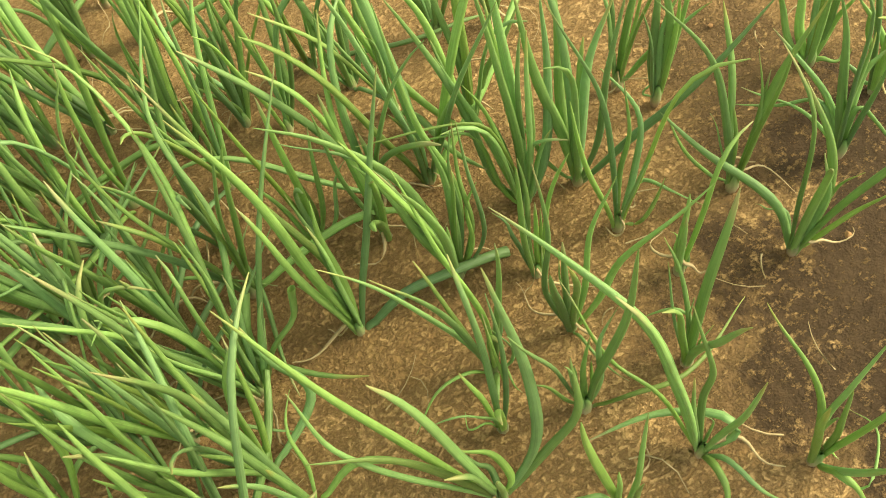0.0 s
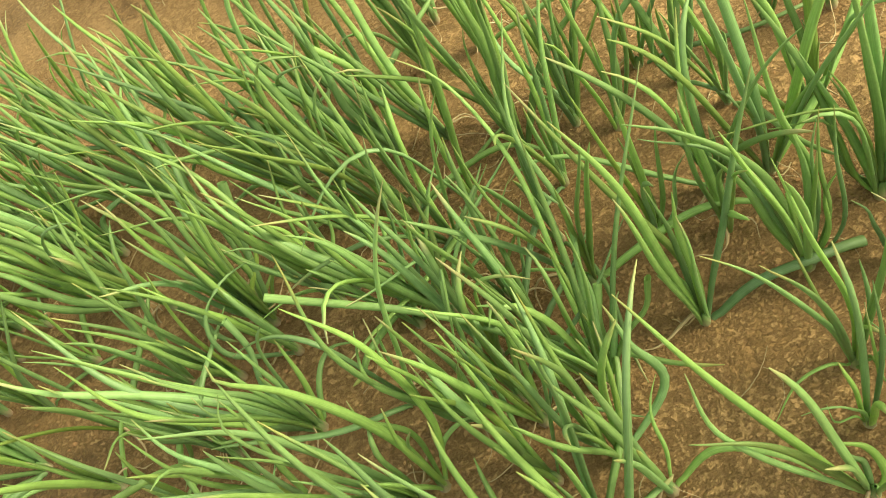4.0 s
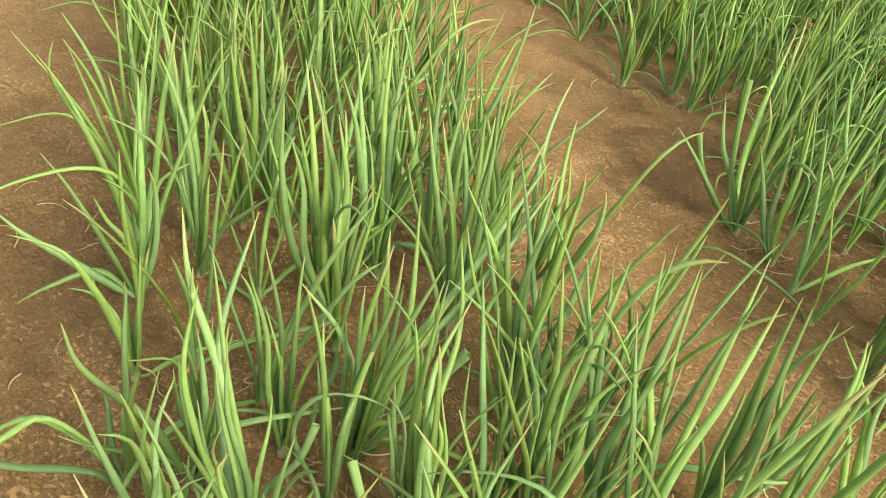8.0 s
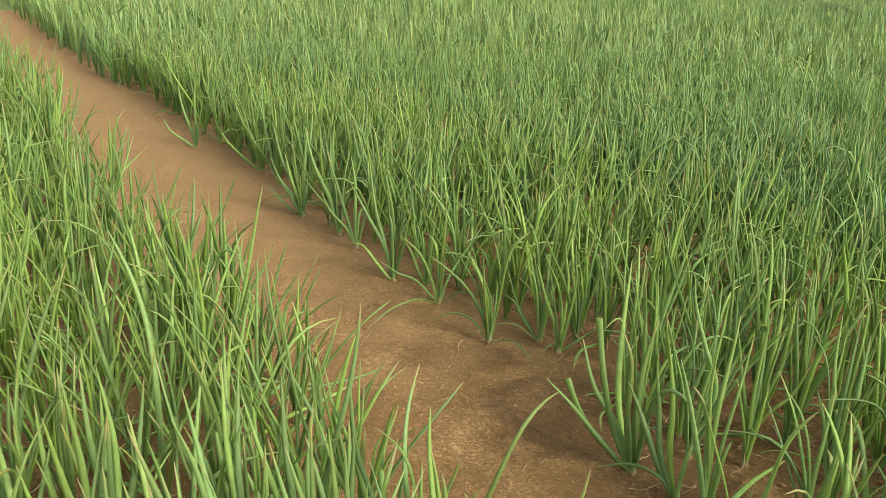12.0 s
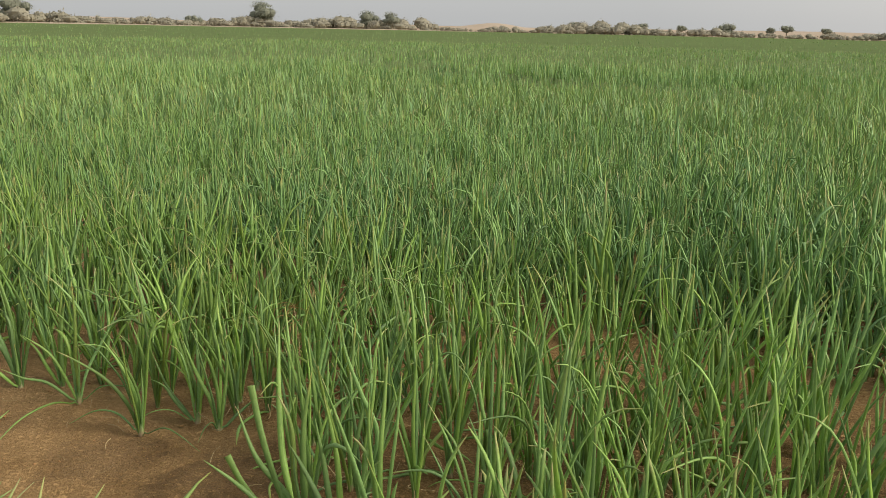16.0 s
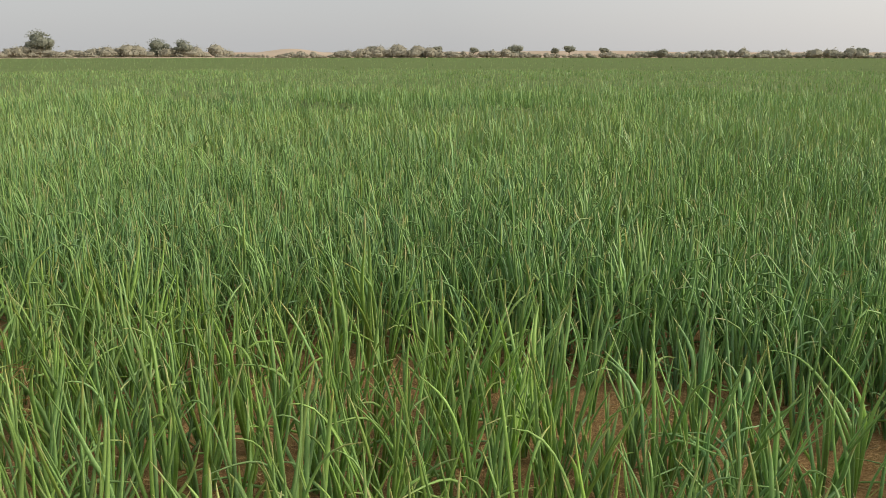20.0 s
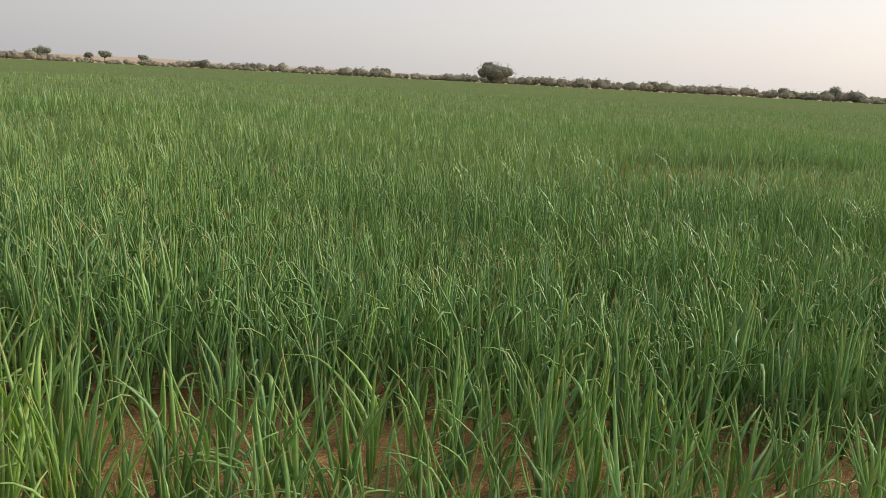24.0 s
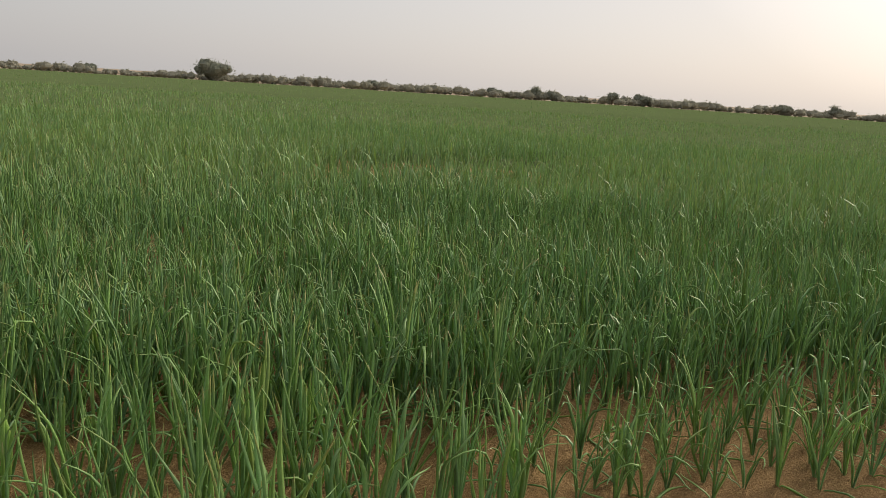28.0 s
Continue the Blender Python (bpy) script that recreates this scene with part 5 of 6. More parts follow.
traced_plant(-1.524, 2.532, 28, [(20, 12, -0.04, 0.13, -0.09, 0.22, -0.17, 0.36), (20, 12, -0.01, 0.11, -0.01, 0.24, -0.05, 0.44), (17, 12, -0.04, 0.15, -0.07, 0.25, -0.10, 0.43), (15, 12, -0.06, 0.06, -0.12, 0.13, -0.16, 0.14)])
traced_plant(-1.833, 2.765, 30, [(19, 15, -0.05, 0.14, -0.09, 0.27, -0.13, 0.40), (19, 12, -0.01, 0.12, -0.01, 0.26, -0.03, 0.38), (17, 12, -0.04, 0.07, -0.11, 0.15, -0.15, 0.23)])
traced_plant(-1.359, 2.814, 23, [(20, 12, -0.04, 0.13, -0.05, 0.24, -0.04, 0.35), (20, 20, -0.06, 0.12, -0.11, 0.25, -0.17, 0.34), (18, 12, -0.02, 0.09, 0.00, 0.18, 0.11, 0.24), (18, 17, -0.04, 0.15, -0.09, 0.27, -0.11, 0.41)])
traced_plant(-1.108, 2.700, 19, [(20, 12, -0.04, 0.12, -0.10, 0.22, -0.16, 0.33), (20, 11, -0.03, 0.14, -0.06, 0.28, -0.09, 0.41), (20, 12, -0.01, 0.10, 0.01, 0.21, 0.06, 0.31), (17, 12, -0.05, 0.07, -0.11, 0.12, -0.13, 0.14)])
traced_plant(-3.523, 3.694, 41, [(20, 16, -0.03, 0.11, -0.07, 0.24, -0.09, 0.38), (20, 12, 0.00, 0.12, -0.00, 0.25, 0.01, 0.39), (20, 20, -0.06, 0.04, -0.14, 0.10, -0.18, 0.17)])
traced_plant(-0.256, 0.149, 28, [(14, 20, 0.09, 0.04, 0.21, 0.07, 0.28, 0.09), (12, 20, 0.04, 0.06, 0.08, 0.15, 0.08, 0.20), (9, 12, 0.00, 0.07, -0.01, 0.16, -0.03, 0.24)])
traced_plant(-0.355, 0.357, 27, [(17, 12, 0.08, 0.04, 0.17, 0.07, 0.27, 0.11), (8, 12, 0.09, 0.11, 0.16, 0.16, 0.24, 0.21), (13, 12, 0.04, 0.11, 0.07, 0.18, 0.09, 0.24)])
traced_plant(-0.138, 0.105, 19, [(13, 20, -0.02, 0.07, -0.05, 0.22, -0.12, 0.35), (12, 12, 0.05, 0.16, 0.09, 0.31, 0.12, 0.45), (-15, 18, 0.04, 0.04, 0.06, 0.10, 0.09, 0.14)])
traced_plant(-0.182, 0.015, 27, [(14, -5, 0.02, 0.27, 0.01, 0.37, -0.01, 0.47), (16, 12, 0.03, 0.10, 0.04, 0.34, 0.03, 0.47)])
traced_plant(-0.285, 0.048, 34, [(10, 12, 0.03, 0.12, 0.06, 0.23, 0.08, 0.34), (15, 12, 0.02, 0.15, -0.00, 0.23, -0.02, 0.30), (13, 10, 0.06, 0.19, 0.07, 0.30, 0.07, 0.37)])
traced_plant(-0.263, 0.009, 35, [(8, -2, 0.05, 0.11, 0.09, 0.24, 0.11, 0.36), (13, 12, -0.01, 0.12, -0.01, 0.25, 0.01, 0.37)])
traced_plant(-0.128, -0.080, 27, [(16, 12, 0.00, 0.14, 0.00, 0.23, -0.01, 0.36), (9, 12, 0.03, 0.06, 0.05, 0.14, 0.09, 0.19), (13, 90, 0.07, -0.03, 0.11, -0.11, 0.12, -0.15)])
traced_plant(-0.199, 0.283, 19, [(9, 12, 0.02, 0.08, 0.03, 0.16, 0.04, 0.24), (9, -3, 0.02, 0.08, 0.02, 0.16, 0.01, 0.20), (8, 12, 0.05, 0.05, 0.08, 0.12, 0.12, 0.16)])
traced_plant(0.199, 0.098, -15, [(17, 12, -0.03, 0.21, -0.11, 0.33, -0.17, 0.37), (10, 12, 0.04, 0.10, 0.04, 0.19, 0.05, 0.29), (8, 1, 0.05, 0.09, 0.05, 0.26, 0.05, 0.36)])
traced_plant(-2.12, 1.23, 56, [(12, 6, -0.16, 0.19, -0.38, 0.25), (12, 6, -0.17, 0.21, -0.28, 0.11), (12, 6, -0.15, 0.04, -0.26, -0.02), (12, 6, -0.06, 0.26, -0.13, 0.45), (12, 6, 0.03, 0.35, 0.02, 0.61), (12, 6, 0.06, 0.3, 0.08, 0.52)], 5)
traced_plant(-1.39, 0.70, 57, [(12, 6, -0.1, 0.21, -0.21, 0.37), (12, 6, -0.12, 0.2, -0.26, 0.18), (12, 6, -0.02, 0.26, -0.03, 0.45), (12, 6, 0.03, 0.24, 0.05, 0.44), (12, 6, -0.06, 0.17, -0.12, 0.36)], 5)

# the rest of the bed and the edge of the field, plant by plant
CLEARED = [(-1.02, 0.1), (-1.25, 0.55), (-0.92, 0.95), (-0.4, 0.95), (-0.1, 0.85), (0.3, 0.64), (1.0, 0.3), (1.0, -0.6), (-0.5, -0.6)]
bed = spread(rng, -5.0, 0.9, -0.5, 4.6, 0.088)
open_soil = inside(bed, CLEARED) & (((bed[:, 0] > -0.14) & (bed[:, 1] < 0.2)) | (bed[:, 0] > 0.26) & ((bed[:, 1] < 0.32) | (rng.random(len(bed)) < 0.5)) | (rng.random(len(bed)) < np.where(bed[:, 0] > -0.45, 0.05, 0.68)))
bed = bed[inside(bed, RING_BED) & ~open_soil]
bed = thin_out(np.concatenate([np.array(STANDING), bed]), 0.078)
bed = bed[(bed[:, 1] < 0.6) | (rng.random(len(bed)) < 0.82)]
bed = bed[[min(math.hypot(x - a, y - b) for a, b in STANDING) > 0.05 for x, y in bed]]
front = spread(rng, -7.5, 5.2, -1.0, 6.2, 0.098)
front = front[inside(front, RING_FIELD) & ~inside(front, RING_DENSE) & (np.hypot(*front.T) < 7.5)]
bare = off_line(front, BARE_STRIP)
front = front[(bare > 0.28) | (rng.random(len(front)) < np.interp(front[:, 0], [1.7, 2.0, 2.5, 2.8], [0.36, 0.95, 0.95, 0.9]))]
front = front[~((front[:, 0] > -0.55) & (front[:, 0] < 2.0) & (front[:, 1] < 2.45) & (rng.random(len(front)) < 0.12)) & ~((front[:, 0] < -0.55) & (front[:, 0] > -1.35) & (front[:, 1] < 2.4))]
front = thin_out(front, 0.083)
front = front[[min(math.hypot(x - a, y - b) for a, b in STANDING) > 0.08 for x, y in front]]
near = np.concatenate([bed, front])
order = np.argsort(np.hypot(near[:, 0] + 0.25, near[:, 1] - 1.0))
singles, rest = near[order[:200]], near[order[200:]]

loose = [onion_plant(rng, rng.uniform(0.95, 1.25), rng.uniform(0.8, 1.15), 1.0) for _ in range(18)]
upright = [onion_plant(rng, rng.uniform(0.95, 1.2), rng.uniform(0.9, 1.3), 0.55, M_FRONT) for _ in range(14)]
shaded = [onion_plant(rng, rng.uniform(0.85, 1.1), rng.uniform(0.85, 1.2), 0.7, M_SHADY) for _ in range(10)]
in_bed, along = inside(singles, RING_BED), singles[:, 0] > 0.9
for pool, spots in ((loose, singles[in_bed]), (upright, singles[~in_bed & ~along]), (shaded, singles[~in_bed & along])):
    for k, (x, y) in enumerate(spots):
        size = rng.uniform(0.88, 1.12) * (0.65 if x > 2.65 else 1.0)
        m = Matrix.LocRotScale((x, y, 0), Euler((rng.normal(0, 0.05), rng.normal(0, 0.05), rng.uniform(0, 6.28))), [size] * 3)
        put_thing(pool[k % len(pool)], m, k < len(pool))

CROP = "dense stand of green onion plants with slender upright leaves"
kinds = [simple_plant(rng, 8, 3, 10, rng.uniform(0.85, 1.15), 1.05) for _ in range(16)]
fuller = [simple_plant(rng, 10, 4, 10, rng.uniform(0.95, 1.2), 1.1) for _ in range(16)]
scatter("onion_bed", fuller, rest[rest[:, 0] < 0.9], rng, M_FIELD, CROP, 0.85, 1.1)
scatter("onion_bed", fuller, rest[(rest[:, 0] >= 0.9) & (rest[:, 0] < 2.65)], rng, M_DENSE, CROP, 0.8, 1.05)
young = [simple_plant(rng, 8, 3, 9, rng.uniform(0.9, 1.1), 1.25) for _ in range(12)]
scatter("onion_young_bed", young, rest[rest[:, 0] >= 2.65], rng, M_DENSE, "band of short young onion plants on bare sandy soil", 0.6, 0.85)

dense = spread(rng, -9, 13, -3, 13, 0.108)
dense = dense[(inside(dense, RING_DENSE) & (off_line(dense, DENSE_EDGE) > 0.12)) | inside(dense, RING_BED) & ((dense[:, 0] < -5.0) | (dense[:, 1] > 4.6))]
reach, way = np.hypot(*dense.T), heading(dense)
dense = dense[(reach < 5.2) & (way > -76) & (way < 98) & ~gaps(dense)]
scatter("onion_field_near", kinds, dense, rng, M_DENSE, CROP, 0.95, 1.25)

LOW = "band of shorter onion plants in the green field"
kinds2 = [simple_plant(rng, 5, 3, 6, rng.uniform(0.88, 1.1), 1.05) for _ in range(18)]
kinds3 = [simple_plant(rng, 4, 2, 6, rng.uniform(0.88, 1.08), 1.15) for _ in range(18)]
kinds4 = [simple_plant(rng, 3, 2, 5, rng.uniform(0.85, 1.05), 1.2) for _ in range(18)]
kinds5 = [simple_plant(rng, 2, 2, 3, rng.uniform(0.85, 1.05), 1.9) for _ in range(14)]


def field(step, size, r0, r1):
    """Planting places of the wide field between two distances, and those of its short bands."""
    p = spread(rng, -size, size, -8, size, step)
    reach, way = np.hypot(*p.T), heading(p)
    keep = inside(p, RING_DENSE) | inside(p, RING_FIELD) & (reach >= 7.5) | inside(p, RING_BED) & ((p[:, 0] < -5.0) | (p[:, 1] > 4.6))
    p = p[keep & (reach >= r0) & (reach < r1) & (way > -74) & (way < 97)]
    low = gaps(p)
    return p[~low], p[low]


full, _ = field(0.118, 11, 5.2, 8.0)
scatter("onion_field_middle", kinds2, full, rng, M_DENSE, CROP, 0.95, 1.25)
full, short = field(0.132, 16, 8.0, 12.5)
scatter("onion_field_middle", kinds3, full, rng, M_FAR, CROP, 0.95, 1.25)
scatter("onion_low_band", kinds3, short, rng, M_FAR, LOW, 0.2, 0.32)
full, short = field(0.138, 24, 12.5, 21)
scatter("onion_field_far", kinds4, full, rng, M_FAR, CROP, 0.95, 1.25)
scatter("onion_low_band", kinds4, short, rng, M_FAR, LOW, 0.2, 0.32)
full, _ = field(0.21, 50, 21, 46)
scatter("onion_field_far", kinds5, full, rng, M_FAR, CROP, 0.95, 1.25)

FIELD_END = 152.0
count = 26000
far_r = np.sqrt(rng.uniform(46.0**2, FIELD_END**2, count))
far_a = np.radians(rng.uniform(-62, 96, count))
far = np.stack([far_r * np.sin(far_a), far_r * np.cos(far_a)], 1)
far = far[inside(far, RING_DENSE)]
kinds6 = [simple_plant(rng, 2, 2, 3, rng.uniform(0.9, 1.15), 4.5) for _ in range(8)]
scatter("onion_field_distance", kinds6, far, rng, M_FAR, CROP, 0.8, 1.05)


# closed canopy of the far field, just under the leaf tips; dark green paints their shade
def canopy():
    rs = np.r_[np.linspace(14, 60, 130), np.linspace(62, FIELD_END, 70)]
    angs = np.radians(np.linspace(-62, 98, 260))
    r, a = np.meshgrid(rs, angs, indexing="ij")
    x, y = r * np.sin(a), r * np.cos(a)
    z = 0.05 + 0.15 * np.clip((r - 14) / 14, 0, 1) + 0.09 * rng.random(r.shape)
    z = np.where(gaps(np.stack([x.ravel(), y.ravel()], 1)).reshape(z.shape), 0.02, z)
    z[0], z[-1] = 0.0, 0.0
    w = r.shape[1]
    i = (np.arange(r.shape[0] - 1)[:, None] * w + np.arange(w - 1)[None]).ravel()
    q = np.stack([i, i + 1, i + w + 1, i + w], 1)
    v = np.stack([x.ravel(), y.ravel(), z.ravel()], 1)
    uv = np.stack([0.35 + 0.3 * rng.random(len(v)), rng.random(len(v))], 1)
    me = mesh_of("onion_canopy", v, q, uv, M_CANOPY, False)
    return tagged(new("onion_canopy", me), "closed canopy of the distant onion field, its green darkened as shade", "crop", kind="stuff")


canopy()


# ---- ground ----
def ground():
    def lines(lo, hi, step, far_lo, far_hi):
        mid_part = np.arange(lo, hi, step)
        grow = [step]
        while sum(grow) < max(hi - lo, 0) + 4500:
            grow.append(grow[-1] * 1.22)
        out = np.cumsum(grow)
        return np.r_[(lo - out[out < far_lo])[::-1], mid_part, (hi + out[out < far_hi])]

    xs, ys = lines(-3.6, 3.2, 0.034, 4200, 4200), lines(-0.9, 3.4, 0.034, 4200, 4200)
    x, y = np.meshgrid(xs, ys, indexing="ij")
    z = np.zeros_like(x)
    for (i, j), _ in np.ndenumerate(x):
        if abs(x[i, j]) < 14 and abs(y[i, j]) < 14:
            p = Vector((x[i, j], y[i, j], 0))
            z[i, j] = 0.012 * noise.noise(p * 2.3) + 0.007 * noise.noise(p * 9.0) + 0.0035 * noise.noise(p * 27.0)
    w = x.shape[1]
    i = (np.arange(x.shape[0] - 1)[:, None] * w + np.arange(w - 1)[None]).ravel()
    q = np.stack([i, i + w, i + w + 1, i + 1], 1)
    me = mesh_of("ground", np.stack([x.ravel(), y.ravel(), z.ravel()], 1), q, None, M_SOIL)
    return tagged(new("ground", me), "bare reddish-brown sandy soil, damp in patches", "ground", kind="structure")


ground()


# ---- clods, straw and roots on the soil ----
def litter():
    pieces = []
    for _ in range(650):
        x, y = rng.uniform(-3.4, 2.4), rng.uniform(-0.6, 3.0)
        a, n = rng.uniform(0, 6.28), rng.uniform(0.02, 0.10)
        t = np.linspace(0, 1, 5)
        bend = rng.normal(0, 0.6)
        pts = np.stack([x + n * t * np.cos(a + bend * t), y + n * t * np.sin(a + bend * t), 0.008 + 0.008 * np.sin(t * 3.1) * rng.random()], 1)
        pieces.append(tube(pts, np.linspace(0.0013, 0.0006, 5) * rng.uniform(0.6, 1.7), 3))
    tagged(new("straw_litter", mesh_of("straw_litter", *joined(pieces), M_STRAW)), "thin dry roots and straw bits on the soil", "litter", kind="stuff")
    bm = bmesh.new()
    bmesh.ops.create_icosphere(bm, subdivisions=1, radius=1.0)
    v0 = np.array([v.co for v in bm.verts])
    q0 = np.array([[v.index for v in f.verts] for f in bm.faces])
    bm.free()
    verts, tris, at = [], [], 0
    for _ in range(1100):
        x, y = rng.uniform(-3.8, 3.0), rng.uniform(-0.7, 3.4)
        r = rng.uniform(0.002, 0.007) if rng.random() < 0.97 else rng.uniform(0.008, 0.014)
        v = v0 * rng.uniform(0.6, 1.25, (len(v0), 1)) * (r, r * rng.uniform(0.6, 1.2), r * 0.6)
        verts.append(v + (x, y, r * 0.15 + 0.002)), tris.append(q0 + at)
        at += len(v0)
    me = mesh_of("soil_crumbs", np.concatenate(verts), np.concatenate(tris), None, M_CLOD, False)
    tagged(new("soil_crumbs", me), "small crumbs and clods of dry soil", "soil", kind="stuff")


litter()


# ---- groundnut plants on the open strip ----
def leaflet_shape(rng):
    """Oval leaflet, folded a little along its midrib; base at the origin, pointing along +x."""
    t = np.linspace(0, 1, 4)
    half = 0.5 * np.sin(np.pi * np.clip(t * 0.92 + 0.06, 0, 1)) ** 0.75
    v, q = [], []
    for a, h in zip(t, half):
        for s in (-1, 0, 1):
            v.append((a, s * h * 0.55, abs(s) * h * 0.22 - 0.18 * a * a))
    for k in range(3):
        for c in range(2):
            q.append((k * 3 + c, k * 3 + 3 + c, k * 3 + 4 + c, k * 3 + 1 + c))
    v = np.array(v)
    return v, np.array(q), np.stack([v[:, 0], v[:, 1] + 0.5], 1)


def groundnut_plant(rng, size):
    plant = tagged(new("groundnut_plant"), "low leafy groundnut plant with oval leaflets on sand", "groundnut plant", "groundnut plants on the open strip")
    leaf = leaflet_shape(rng)
    for _ in range(max(2, int(10 * size / 0.2))):
        a, n = rng.uniform(0, 6.28), size * rng.uniform(0.35, 1.0)
        t = np.linspace(0, 1, 6)
        pts = np.stack([n * t * np.cos(a), n * t * np.sin(a), 0.02 + size * 0.42 * np.sin(t * rng.uniform(1.4, 2.4)) * rng.uniform(0.4, 1.0)], 1)
        pts[:, 2] = np.maximum(pts[:, 2], 0.01)
        part("stem", mesh_of("stem", *tube(pts, np.linspace(0.004, 0.002, 6), 4), M_NUTSTEM), plant)
        pieces = []
        for at in np.linspace(0.25, 1.0, 6 if size > 0.1 else 2):
            base = np.array([np.interp(at, t, pts[:, k]) for k in range(3)])
            side = rng.uniform(0, 6.28)
            stalk = base + (0.03 * math.cos(side), 0.03 * math.sin(side), 0.028)
            pieces.append(tube([base, stalk], [0.0016, 0.0013], 3))
            for k in range(4):
                m = Matrix.LocRotScale(stalk, Euler((rng.normal(0, 0.25), rng.normal(-0.1, 0.3), side + (k - 1.5) * 0.95)), [rng.uniform(0.034, 0.056)] * 3)
                m = np.array(m)
                pieces.append((leaf[0] @ m[:3, :3].T + m[:3, 3], leaf[1], leaf[2]))
        part("foliage", mesh_of("foliage", *joined(pieces), M_NUTLEAF), plant)
    return plant


nuts = [groundnut_plant(rng, s) for s in (0.15, 0.19, 0.22, 0.25, 0.022)]
NUT_LINE = [(-2.3, 0.48), (-2.72, 0.78), (-3.08, 0.98), (-3.28, 1.36), (-3.6, 1.62), (-4.0, 1.8), (-4.4, 1.98), (-4.95, 2.36), (-5.3, 2.68), (-6.35, 2.95), (-7.2, 3.55), (-7.9, 4.1), (-9.4, 4.95)]
spots = []
for (ax, ay), (bx, by) in zip(NUT_LINE, NUT_LINE[1:]):
    n = int(math.hypot(bx - ax, by - ay) / 0.007)
    for k in range(n):
        f = k / n
        d = rng.uniform(0.03, 0.95 if ax > -3.4 else 0.75 if ax > -4.3 else 0.48)
        spots.append((ax + (bx - ax) * f - d * 0.5, ay + (by - ay) * f - d * 0.86))
spots = thin_out(np.array(spots), 0.22)
spots = spots[rng.random(len(spots)) < 0.84]
for k, (x, y) in enumerate(spots):
    m = Matrix.LocRotScale((x, y, 0), Euler((0, 0, rng.uniform(0, 6.28))), [rng.uniform(0.72, 1.05)] * 3)
    put_thing(nuts[k % 4], m, k < 4)
nuts[4].matrix_basis = pose(-2.86, 0.99, 0) @ Matrix.Scale(0.6, 4)
copy_thing(nuts[4], pose(-3.03, 1.18, 0, 0, 0, 80))
copy_thing(nuts[4], pose(-2.37, 0.70, 0, 0, 0, 160))
copy_thing(nuts[4], pose(-2.03, 0.42, 0, 0, 0, 30))


# ---- two weeds among the onions ----
def dry_weed(x, y, high):
    """A thin stalk with a loose withered head of fine branchlets."""
    weed = tagged(new("dry_weed"), "withered brown weed with a feathery seed head among onions", "weed")
    weed.matrix_basis = pose(x, y, 0)
    t = np.linspace(0, 1, 9)
    stalk = np.stack([0.02 * np.sin(t * 3), 0.015 * t, high * t - 0.01], 1)
    part("stalk", mesh_of("stalk", *tube(stalk, np.linspace(0.0022, 0.0012, 9), 5), M_STRAW), weed)
    for _ in range(46):
        a, up, n = rng.uniform(0, 6.28), rng.uniform(-0.5, 1.1), rng.uniform(0.025, 0.07)
        start = stalk[int(rng.integers(5, 9))]
        k = np.linspace(0, 1, 5)
        bend = rng.normal(0, 0.8)
        pts = start + np.stack([n * k * np.cos(a + bend * k), n * k * np.sin(a + bend * k), n * up * k - 0.02 * k * k], 1)
        part("branchlet", mesh_of("branchlet", *tube(pts, np.linspace(0.0012, 0.0007, 5), 3), M_HUSK), weed)
    return weed


def leafy_weed(x, y):
    weed = tagged(new("small_weed"), "tiny seedling with round green leaves on bare soil", "weed")
    weed.matrix_basis = pose(x, y, 0)
    for a in (0.3, 1.7, 3.4, 4.9):
        tip = np.array([0.016 * math.cos(a), 0.016 * math.sin(a), 0.022])
        part("stem", mesh_of("stem", *tube([(0, 0, -0.004), tip * 0.6, tip], [0.0012, 0.001, 0.0008], 4), M_NUTSTEM), weed)
        v, q, t = leaflet_shape(rng)
        m = np.array(Matrix.LocRotScale(tip, Euler((0, rng.normal(0, 0.2), a)), (0.022, 0.034, 0.02)))
        part("leaf", mesh_of("leaf", v @ m[:3, :3].T + m[:3, 3], q, t, M_NUTLEAF), weed)
    return weed


dry_weed(-0.59, 2.42, 0.36)
leafy_weed(-0.63, 0.094)


# ---- bushes and trees along the far edge of the field ----
def clump(rng, n, centre, size, leaf):
    """Many small tilted leaf sprays filling an uneven rounded mass."""
    d = rng.normal(0, 1, (n, 3))
    d /= np.linalg.norm(d, axis=1)[:, None]
    c = np.asarray(centre) + d * np.asarray(size) * rng.uniform(0.45, 1.0, (n, 1)) * (0.8 + 0.35 * np.sin(d[:, :1] * 5 + 1.3) * np.cos(d[:, 1:2] * 4))
    a = rng.normal(0, 1, (n, 3))
    a /= np.linalg.norm(a, axis=1)[:, None]
    b = np.cross(a, rng.normal(0, 1, (n, 3)))
    b /= np.linalg.norm(b, axis=1)[:, None] + 1e-9
    s = leaf * rng.uniform(0.6, 1.3, (n, 1))
    v = np.stack([c - a * s, c - b * s * 0.55, c + a * s, c + b * s * 0.55], 1).reshape(-1, 3)
    q = np.arange(n * 4).reshape(-1, 4)
    return v, q, np.zeros((n * 4, 2))


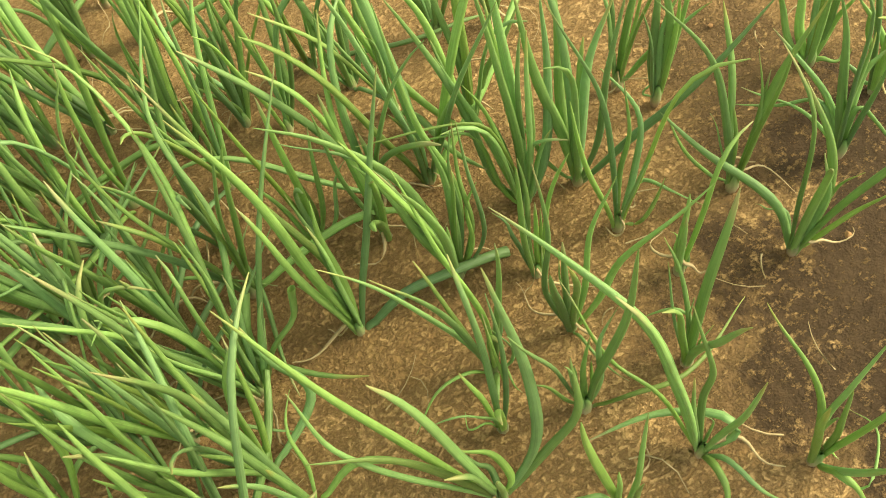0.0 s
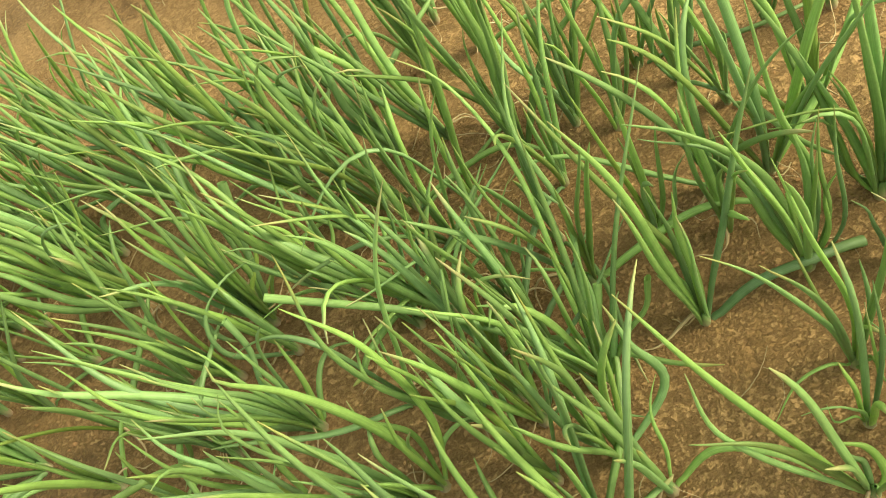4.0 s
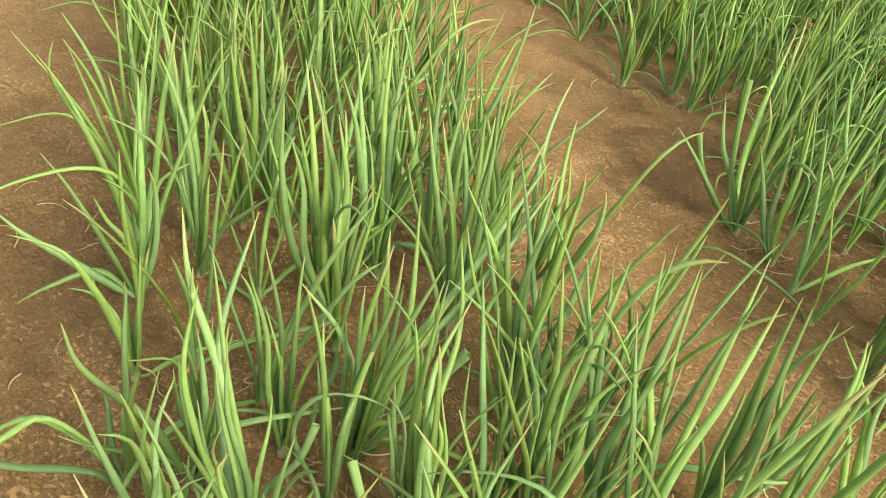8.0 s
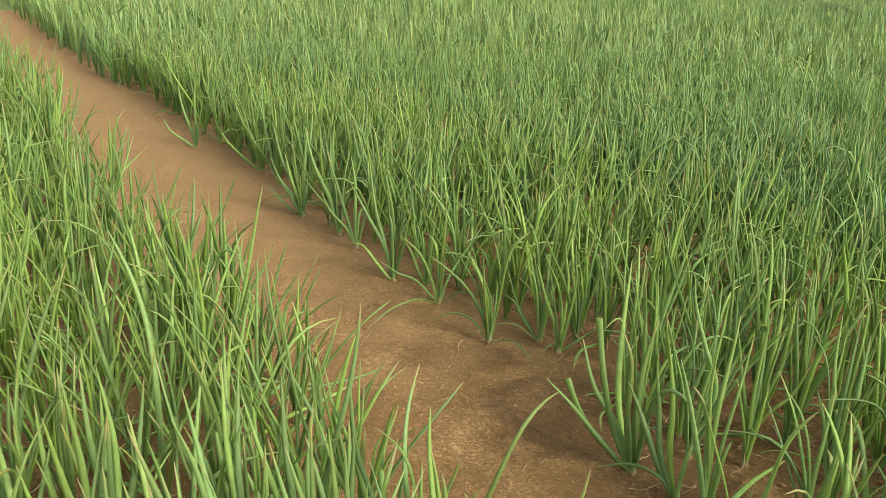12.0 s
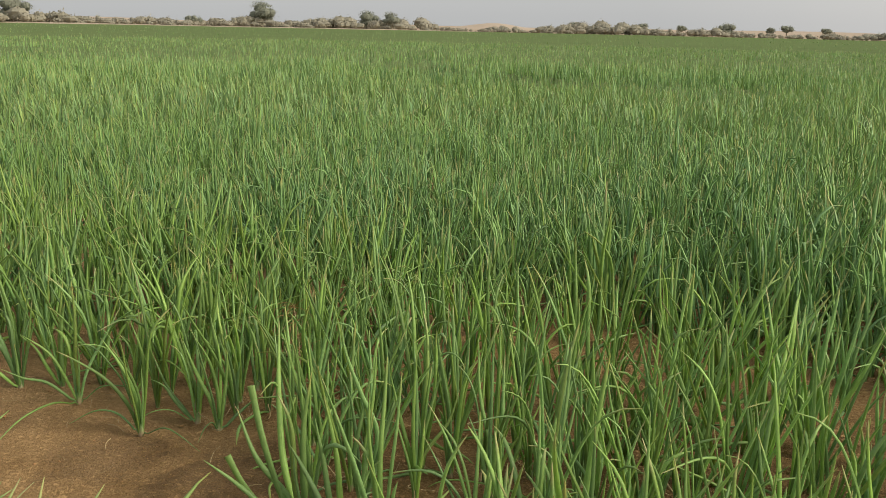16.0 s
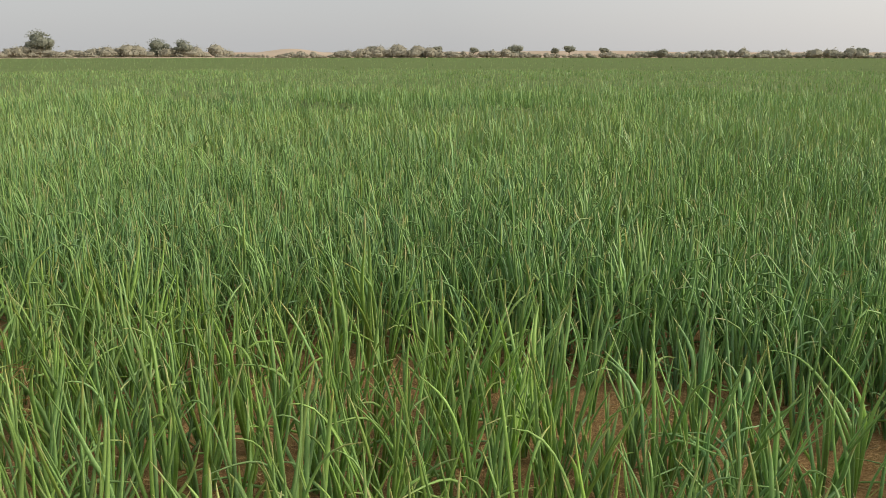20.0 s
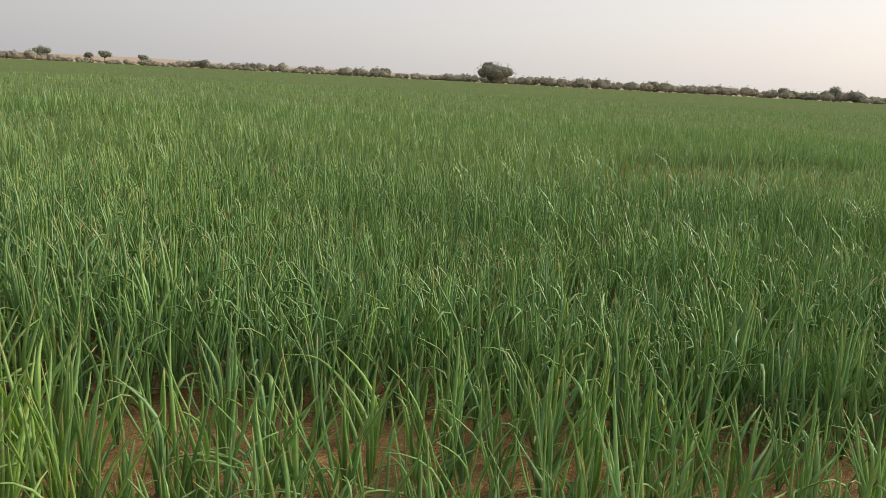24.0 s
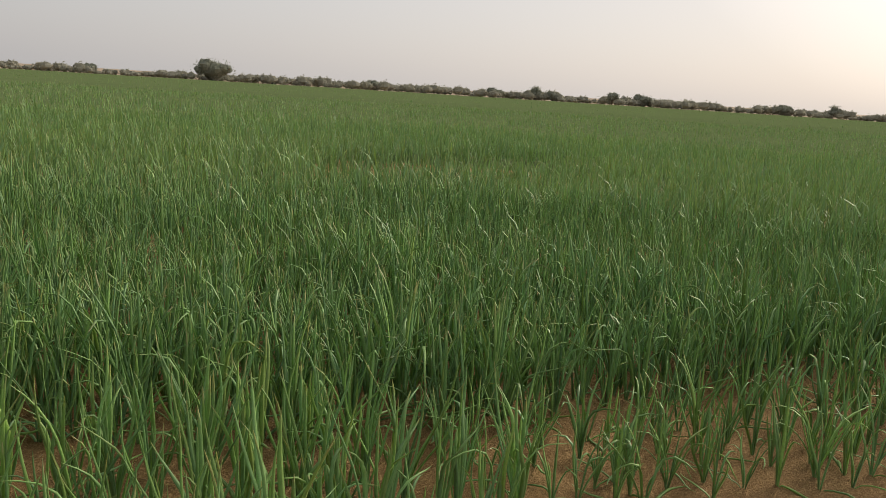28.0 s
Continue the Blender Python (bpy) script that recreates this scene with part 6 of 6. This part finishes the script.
def heart(rng, centre, size):
    """Uneven closed mass inside a clump, so that little light falls through it."""
    lat, lon = np.linspace(-1.45, 1.45, 6), np.linspace(0, 2 * np.pi, 10, endpoint=False)
    t, f = np.meshgrid(lat, lon, indexing="ij")
    r = rng.uniform(0.55, 0.85, t.shape)
    v = np.stack([r * np.cos(t) * np.cos(f), r * np.cos(t) * np.sin(f), r * np.sin(t)], -1).reshape(-1, 3) * np.asarray(size) + np.asarray(centre)
    q = [(i * 10 + j, i * 10 + (j + 1) % 10, i * 10 + 10 + (j + 1) % 10, i * 10 + 10 + j) for i in range(5) for j in range(10)]
    return v, np.array(q), np.zeros((60, 2))


def bush(rng, wide, high, material, label, level=False):
    thing = tagged(new("bush"), label, "bush", "bushes along the far field edge")
    n = 4
    for k in range(n):
        a = k / n * 6.28 + rng.uniform(0, 1)
        tip = (wide * 0.3 * math.cos(a), wide * 0.3 * math.sin(a), high * rng.uniform(0.45, 0.7))
        part("stem", mesh_of("stem", *tube([(0, 0, 0), (tip[0] * 0.4, tip[1] * 0.4, tip[2] * 0.5), tip], [0.07, 0.05, 0.02], 5), M_BARK), thing)
    pieces = []
    for _ in range(8):
        x = rng.uniform(-0.42, 0.42) * wide
        size = wide * rng.uniform(0.10, 0.24)
        h = high * (rng.uniform(0.42, 0.56) if level else rng.uniform(0.25, 0.62) * (1 - 0.6 * (abs(x) / wide) ** 1.5))
        middle = (x, rng.uniform(-0.2, 0.2) * wide, h)
        pieces.append(heart(rng, middle, (size * 0.85, size * 0.85, h * 0.9)))
        pieces.append(clump(rng, 120, middle, (size, size, h * 1.02), 0.18))
    part("crown", mesh_of("crown", *joined(pieces), material, False), thing)
    return thing


def tree(rng, wide, high, bare, material, label, full=False):
    """Acacia: a forked trunk under a flat-topped, broken crown; full ones carry leaves to the ground."""
    thing = tagged(new("tree"), label, "tree", "trees along the far field edge")
    part("trunk", mesh_of("trunk", *tube([(0, 0, -0.1), (0.1, 0, high * bare * 0.5), (0.05, 0, high * bare)], [0.2, 0.15, 0.12], 7), M_BARK), thing)
    pieces = []
    n = 12 if full else 7
    for k in range(n):
        a = k / n * 6.28 + rng.uniform(-0.3, 0.3)
        r = wide * 0.5 * rng.uniform(0.35, 0.72)
        z = high * (0.84 * math.sqrt(1 - (r / (wide * 0.5)) ** 2) * rng.uniform(0.6, 1.0) if full else rng.uniform(0.3, 0.86))
        tip = (r * math.cos(a), r * math.sin(a), z)
        part("limb", mesh_of("limb", *tube([(0.05, 0, high * bare * 0.9), (tip[0] * 0.5, tip[1] * 0.5, z * 0.75), tip], [0.09, 0.06, 0.025], 5), M_BARK), thing)
        s = wide * (rng.uniform(0.2, 0.3) if full else rng.uniform(0.25, 0.36))
        pieces.append(heart(rng, tip, (s * 0.8, s * 0.8, s * 0.62)))
        pieces.append(clump(rng, 150, tip, (s, s, s * (0.9 if full else 0.75)), 0.15))
    if not full:
        pieces.append(heart(rng, (0, 0, high * 0.62), (wide * 0.36, wide * 0.36, high * 0.3)))
    if full:
        pieces.append(heart(rng, (0, 0, high * 0.44), (wide * 0.42, wide * 0.42, high * 0.5)))
    pieces.append(clump(rng, 1300 if full else 450, (0, 0, high * (0.46 if full else 0.78)), (wide * 0.42, wide * 0.42, high * (0.5 if full else 0.22)), 0.15))
    part("crown", mesh_of("crown", *joined(pieces), material, False), thing)
    return thing


def at_heading(deg, r):
    return r * math.sin(radians(deg)), r * math.cos(radians(deg))


DRY = "brown-green thorn bush at the edge of the field, paled for haze"
GREEN = "dense grey-green bush in the hedge beside the field"
EDGE = 163.0
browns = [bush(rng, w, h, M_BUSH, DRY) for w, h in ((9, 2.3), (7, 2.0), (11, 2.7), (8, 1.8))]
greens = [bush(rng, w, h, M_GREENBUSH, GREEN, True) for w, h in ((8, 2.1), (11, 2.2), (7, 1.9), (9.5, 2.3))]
used = set()


def stand(ob, deg, r, scale, turn):
    x, y = at_heading(deg, r)
    m = Matrix.LocRotScale((x, y, 0), Euler((0, 0, turn)), [scale] * 3)
    first = ob.name not in used
    used.add(ob.name)
    return put_thing(ob, m, first)


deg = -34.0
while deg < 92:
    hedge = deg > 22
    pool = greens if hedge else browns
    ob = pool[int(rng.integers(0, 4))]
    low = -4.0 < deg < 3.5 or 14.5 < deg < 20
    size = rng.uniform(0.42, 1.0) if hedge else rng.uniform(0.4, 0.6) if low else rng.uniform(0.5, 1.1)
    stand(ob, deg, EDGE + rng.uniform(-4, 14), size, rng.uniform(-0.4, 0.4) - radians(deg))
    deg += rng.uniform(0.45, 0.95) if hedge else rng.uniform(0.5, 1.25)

flat = tree(rng, 6.0, 5.2, 0.25, M_TREE, "flat-topped acacia tree with a dense crown paled for haze")
narrow = tree(rng, 5.2, 5.2, 0.3, M_TREE, "upright acacia tree with a crown paled for haze")
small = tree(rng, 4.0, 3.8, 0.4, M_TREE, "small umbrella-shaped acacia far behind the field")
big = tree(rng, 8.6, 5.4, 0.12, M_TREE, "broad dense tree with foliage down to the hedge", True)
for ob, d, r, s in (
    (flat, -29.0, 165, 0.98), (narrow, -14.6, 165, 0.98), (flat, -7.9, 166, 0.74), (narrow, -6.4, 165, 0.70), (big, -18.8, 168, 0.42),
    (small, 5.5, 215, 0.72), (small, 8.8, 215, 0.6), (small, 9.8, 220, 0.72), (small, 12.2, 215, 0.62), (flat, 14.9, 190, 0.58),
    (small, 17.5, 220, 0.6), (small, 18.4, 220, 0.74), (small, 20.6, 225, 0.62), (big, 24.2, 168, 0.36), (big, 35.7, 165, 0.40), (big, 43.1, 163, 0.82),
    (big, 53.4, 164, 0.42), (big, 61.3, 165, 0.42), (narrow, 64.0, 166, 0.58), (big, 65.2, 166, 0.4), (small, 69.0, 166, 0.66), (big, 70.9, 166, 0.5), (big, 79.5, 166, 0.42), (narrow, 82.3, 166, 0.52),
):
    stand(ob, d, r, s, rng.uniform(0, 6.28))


# ---- low dunes behind the trees ----
def dune(name, d0, d1, r, high, deep=140):
    n, k = 60, 8
    v = []
    for i in range(n + 1):
        f = i / n
        crest = high * math.sin(math.pi * f) ** 0.8 * (0.85 + 0.15 * math.sin(f * 9 + d0))
        for j in range(k + 1):
            g = j / k
            x, y = at_heading(d0 + (d1 - d0) * f, r + g * deep)
            v.append((x, y, max(-0.2, crest * math.sin(math.pi * g) ** 0.9) - 0.2))
    i = (np.arange(n)[:, None] * (k + 1) + np.arange(k)[None]).ravel()
    q = np.stack([i, i + 1, i + k + 2, i + k + 1], 1)
    ob = new(name, mesh_of(name, np.array(v), q, None, M_DUNE))
    return tagged(ob, "low bank of pale sand" if deep < 50 else "low pale sand dune behind the trees", "dune", kind="structure")


for d0, d1, r, high in ((-42, -14, 420, 2.4), (-3.2, 3.6, 330, 2.9), (1, 30, 430, 2.6)):
    dune("dune", d0, d1, r, high)
dune("sand_bank", -44, 9, 153, 0.75, 9)
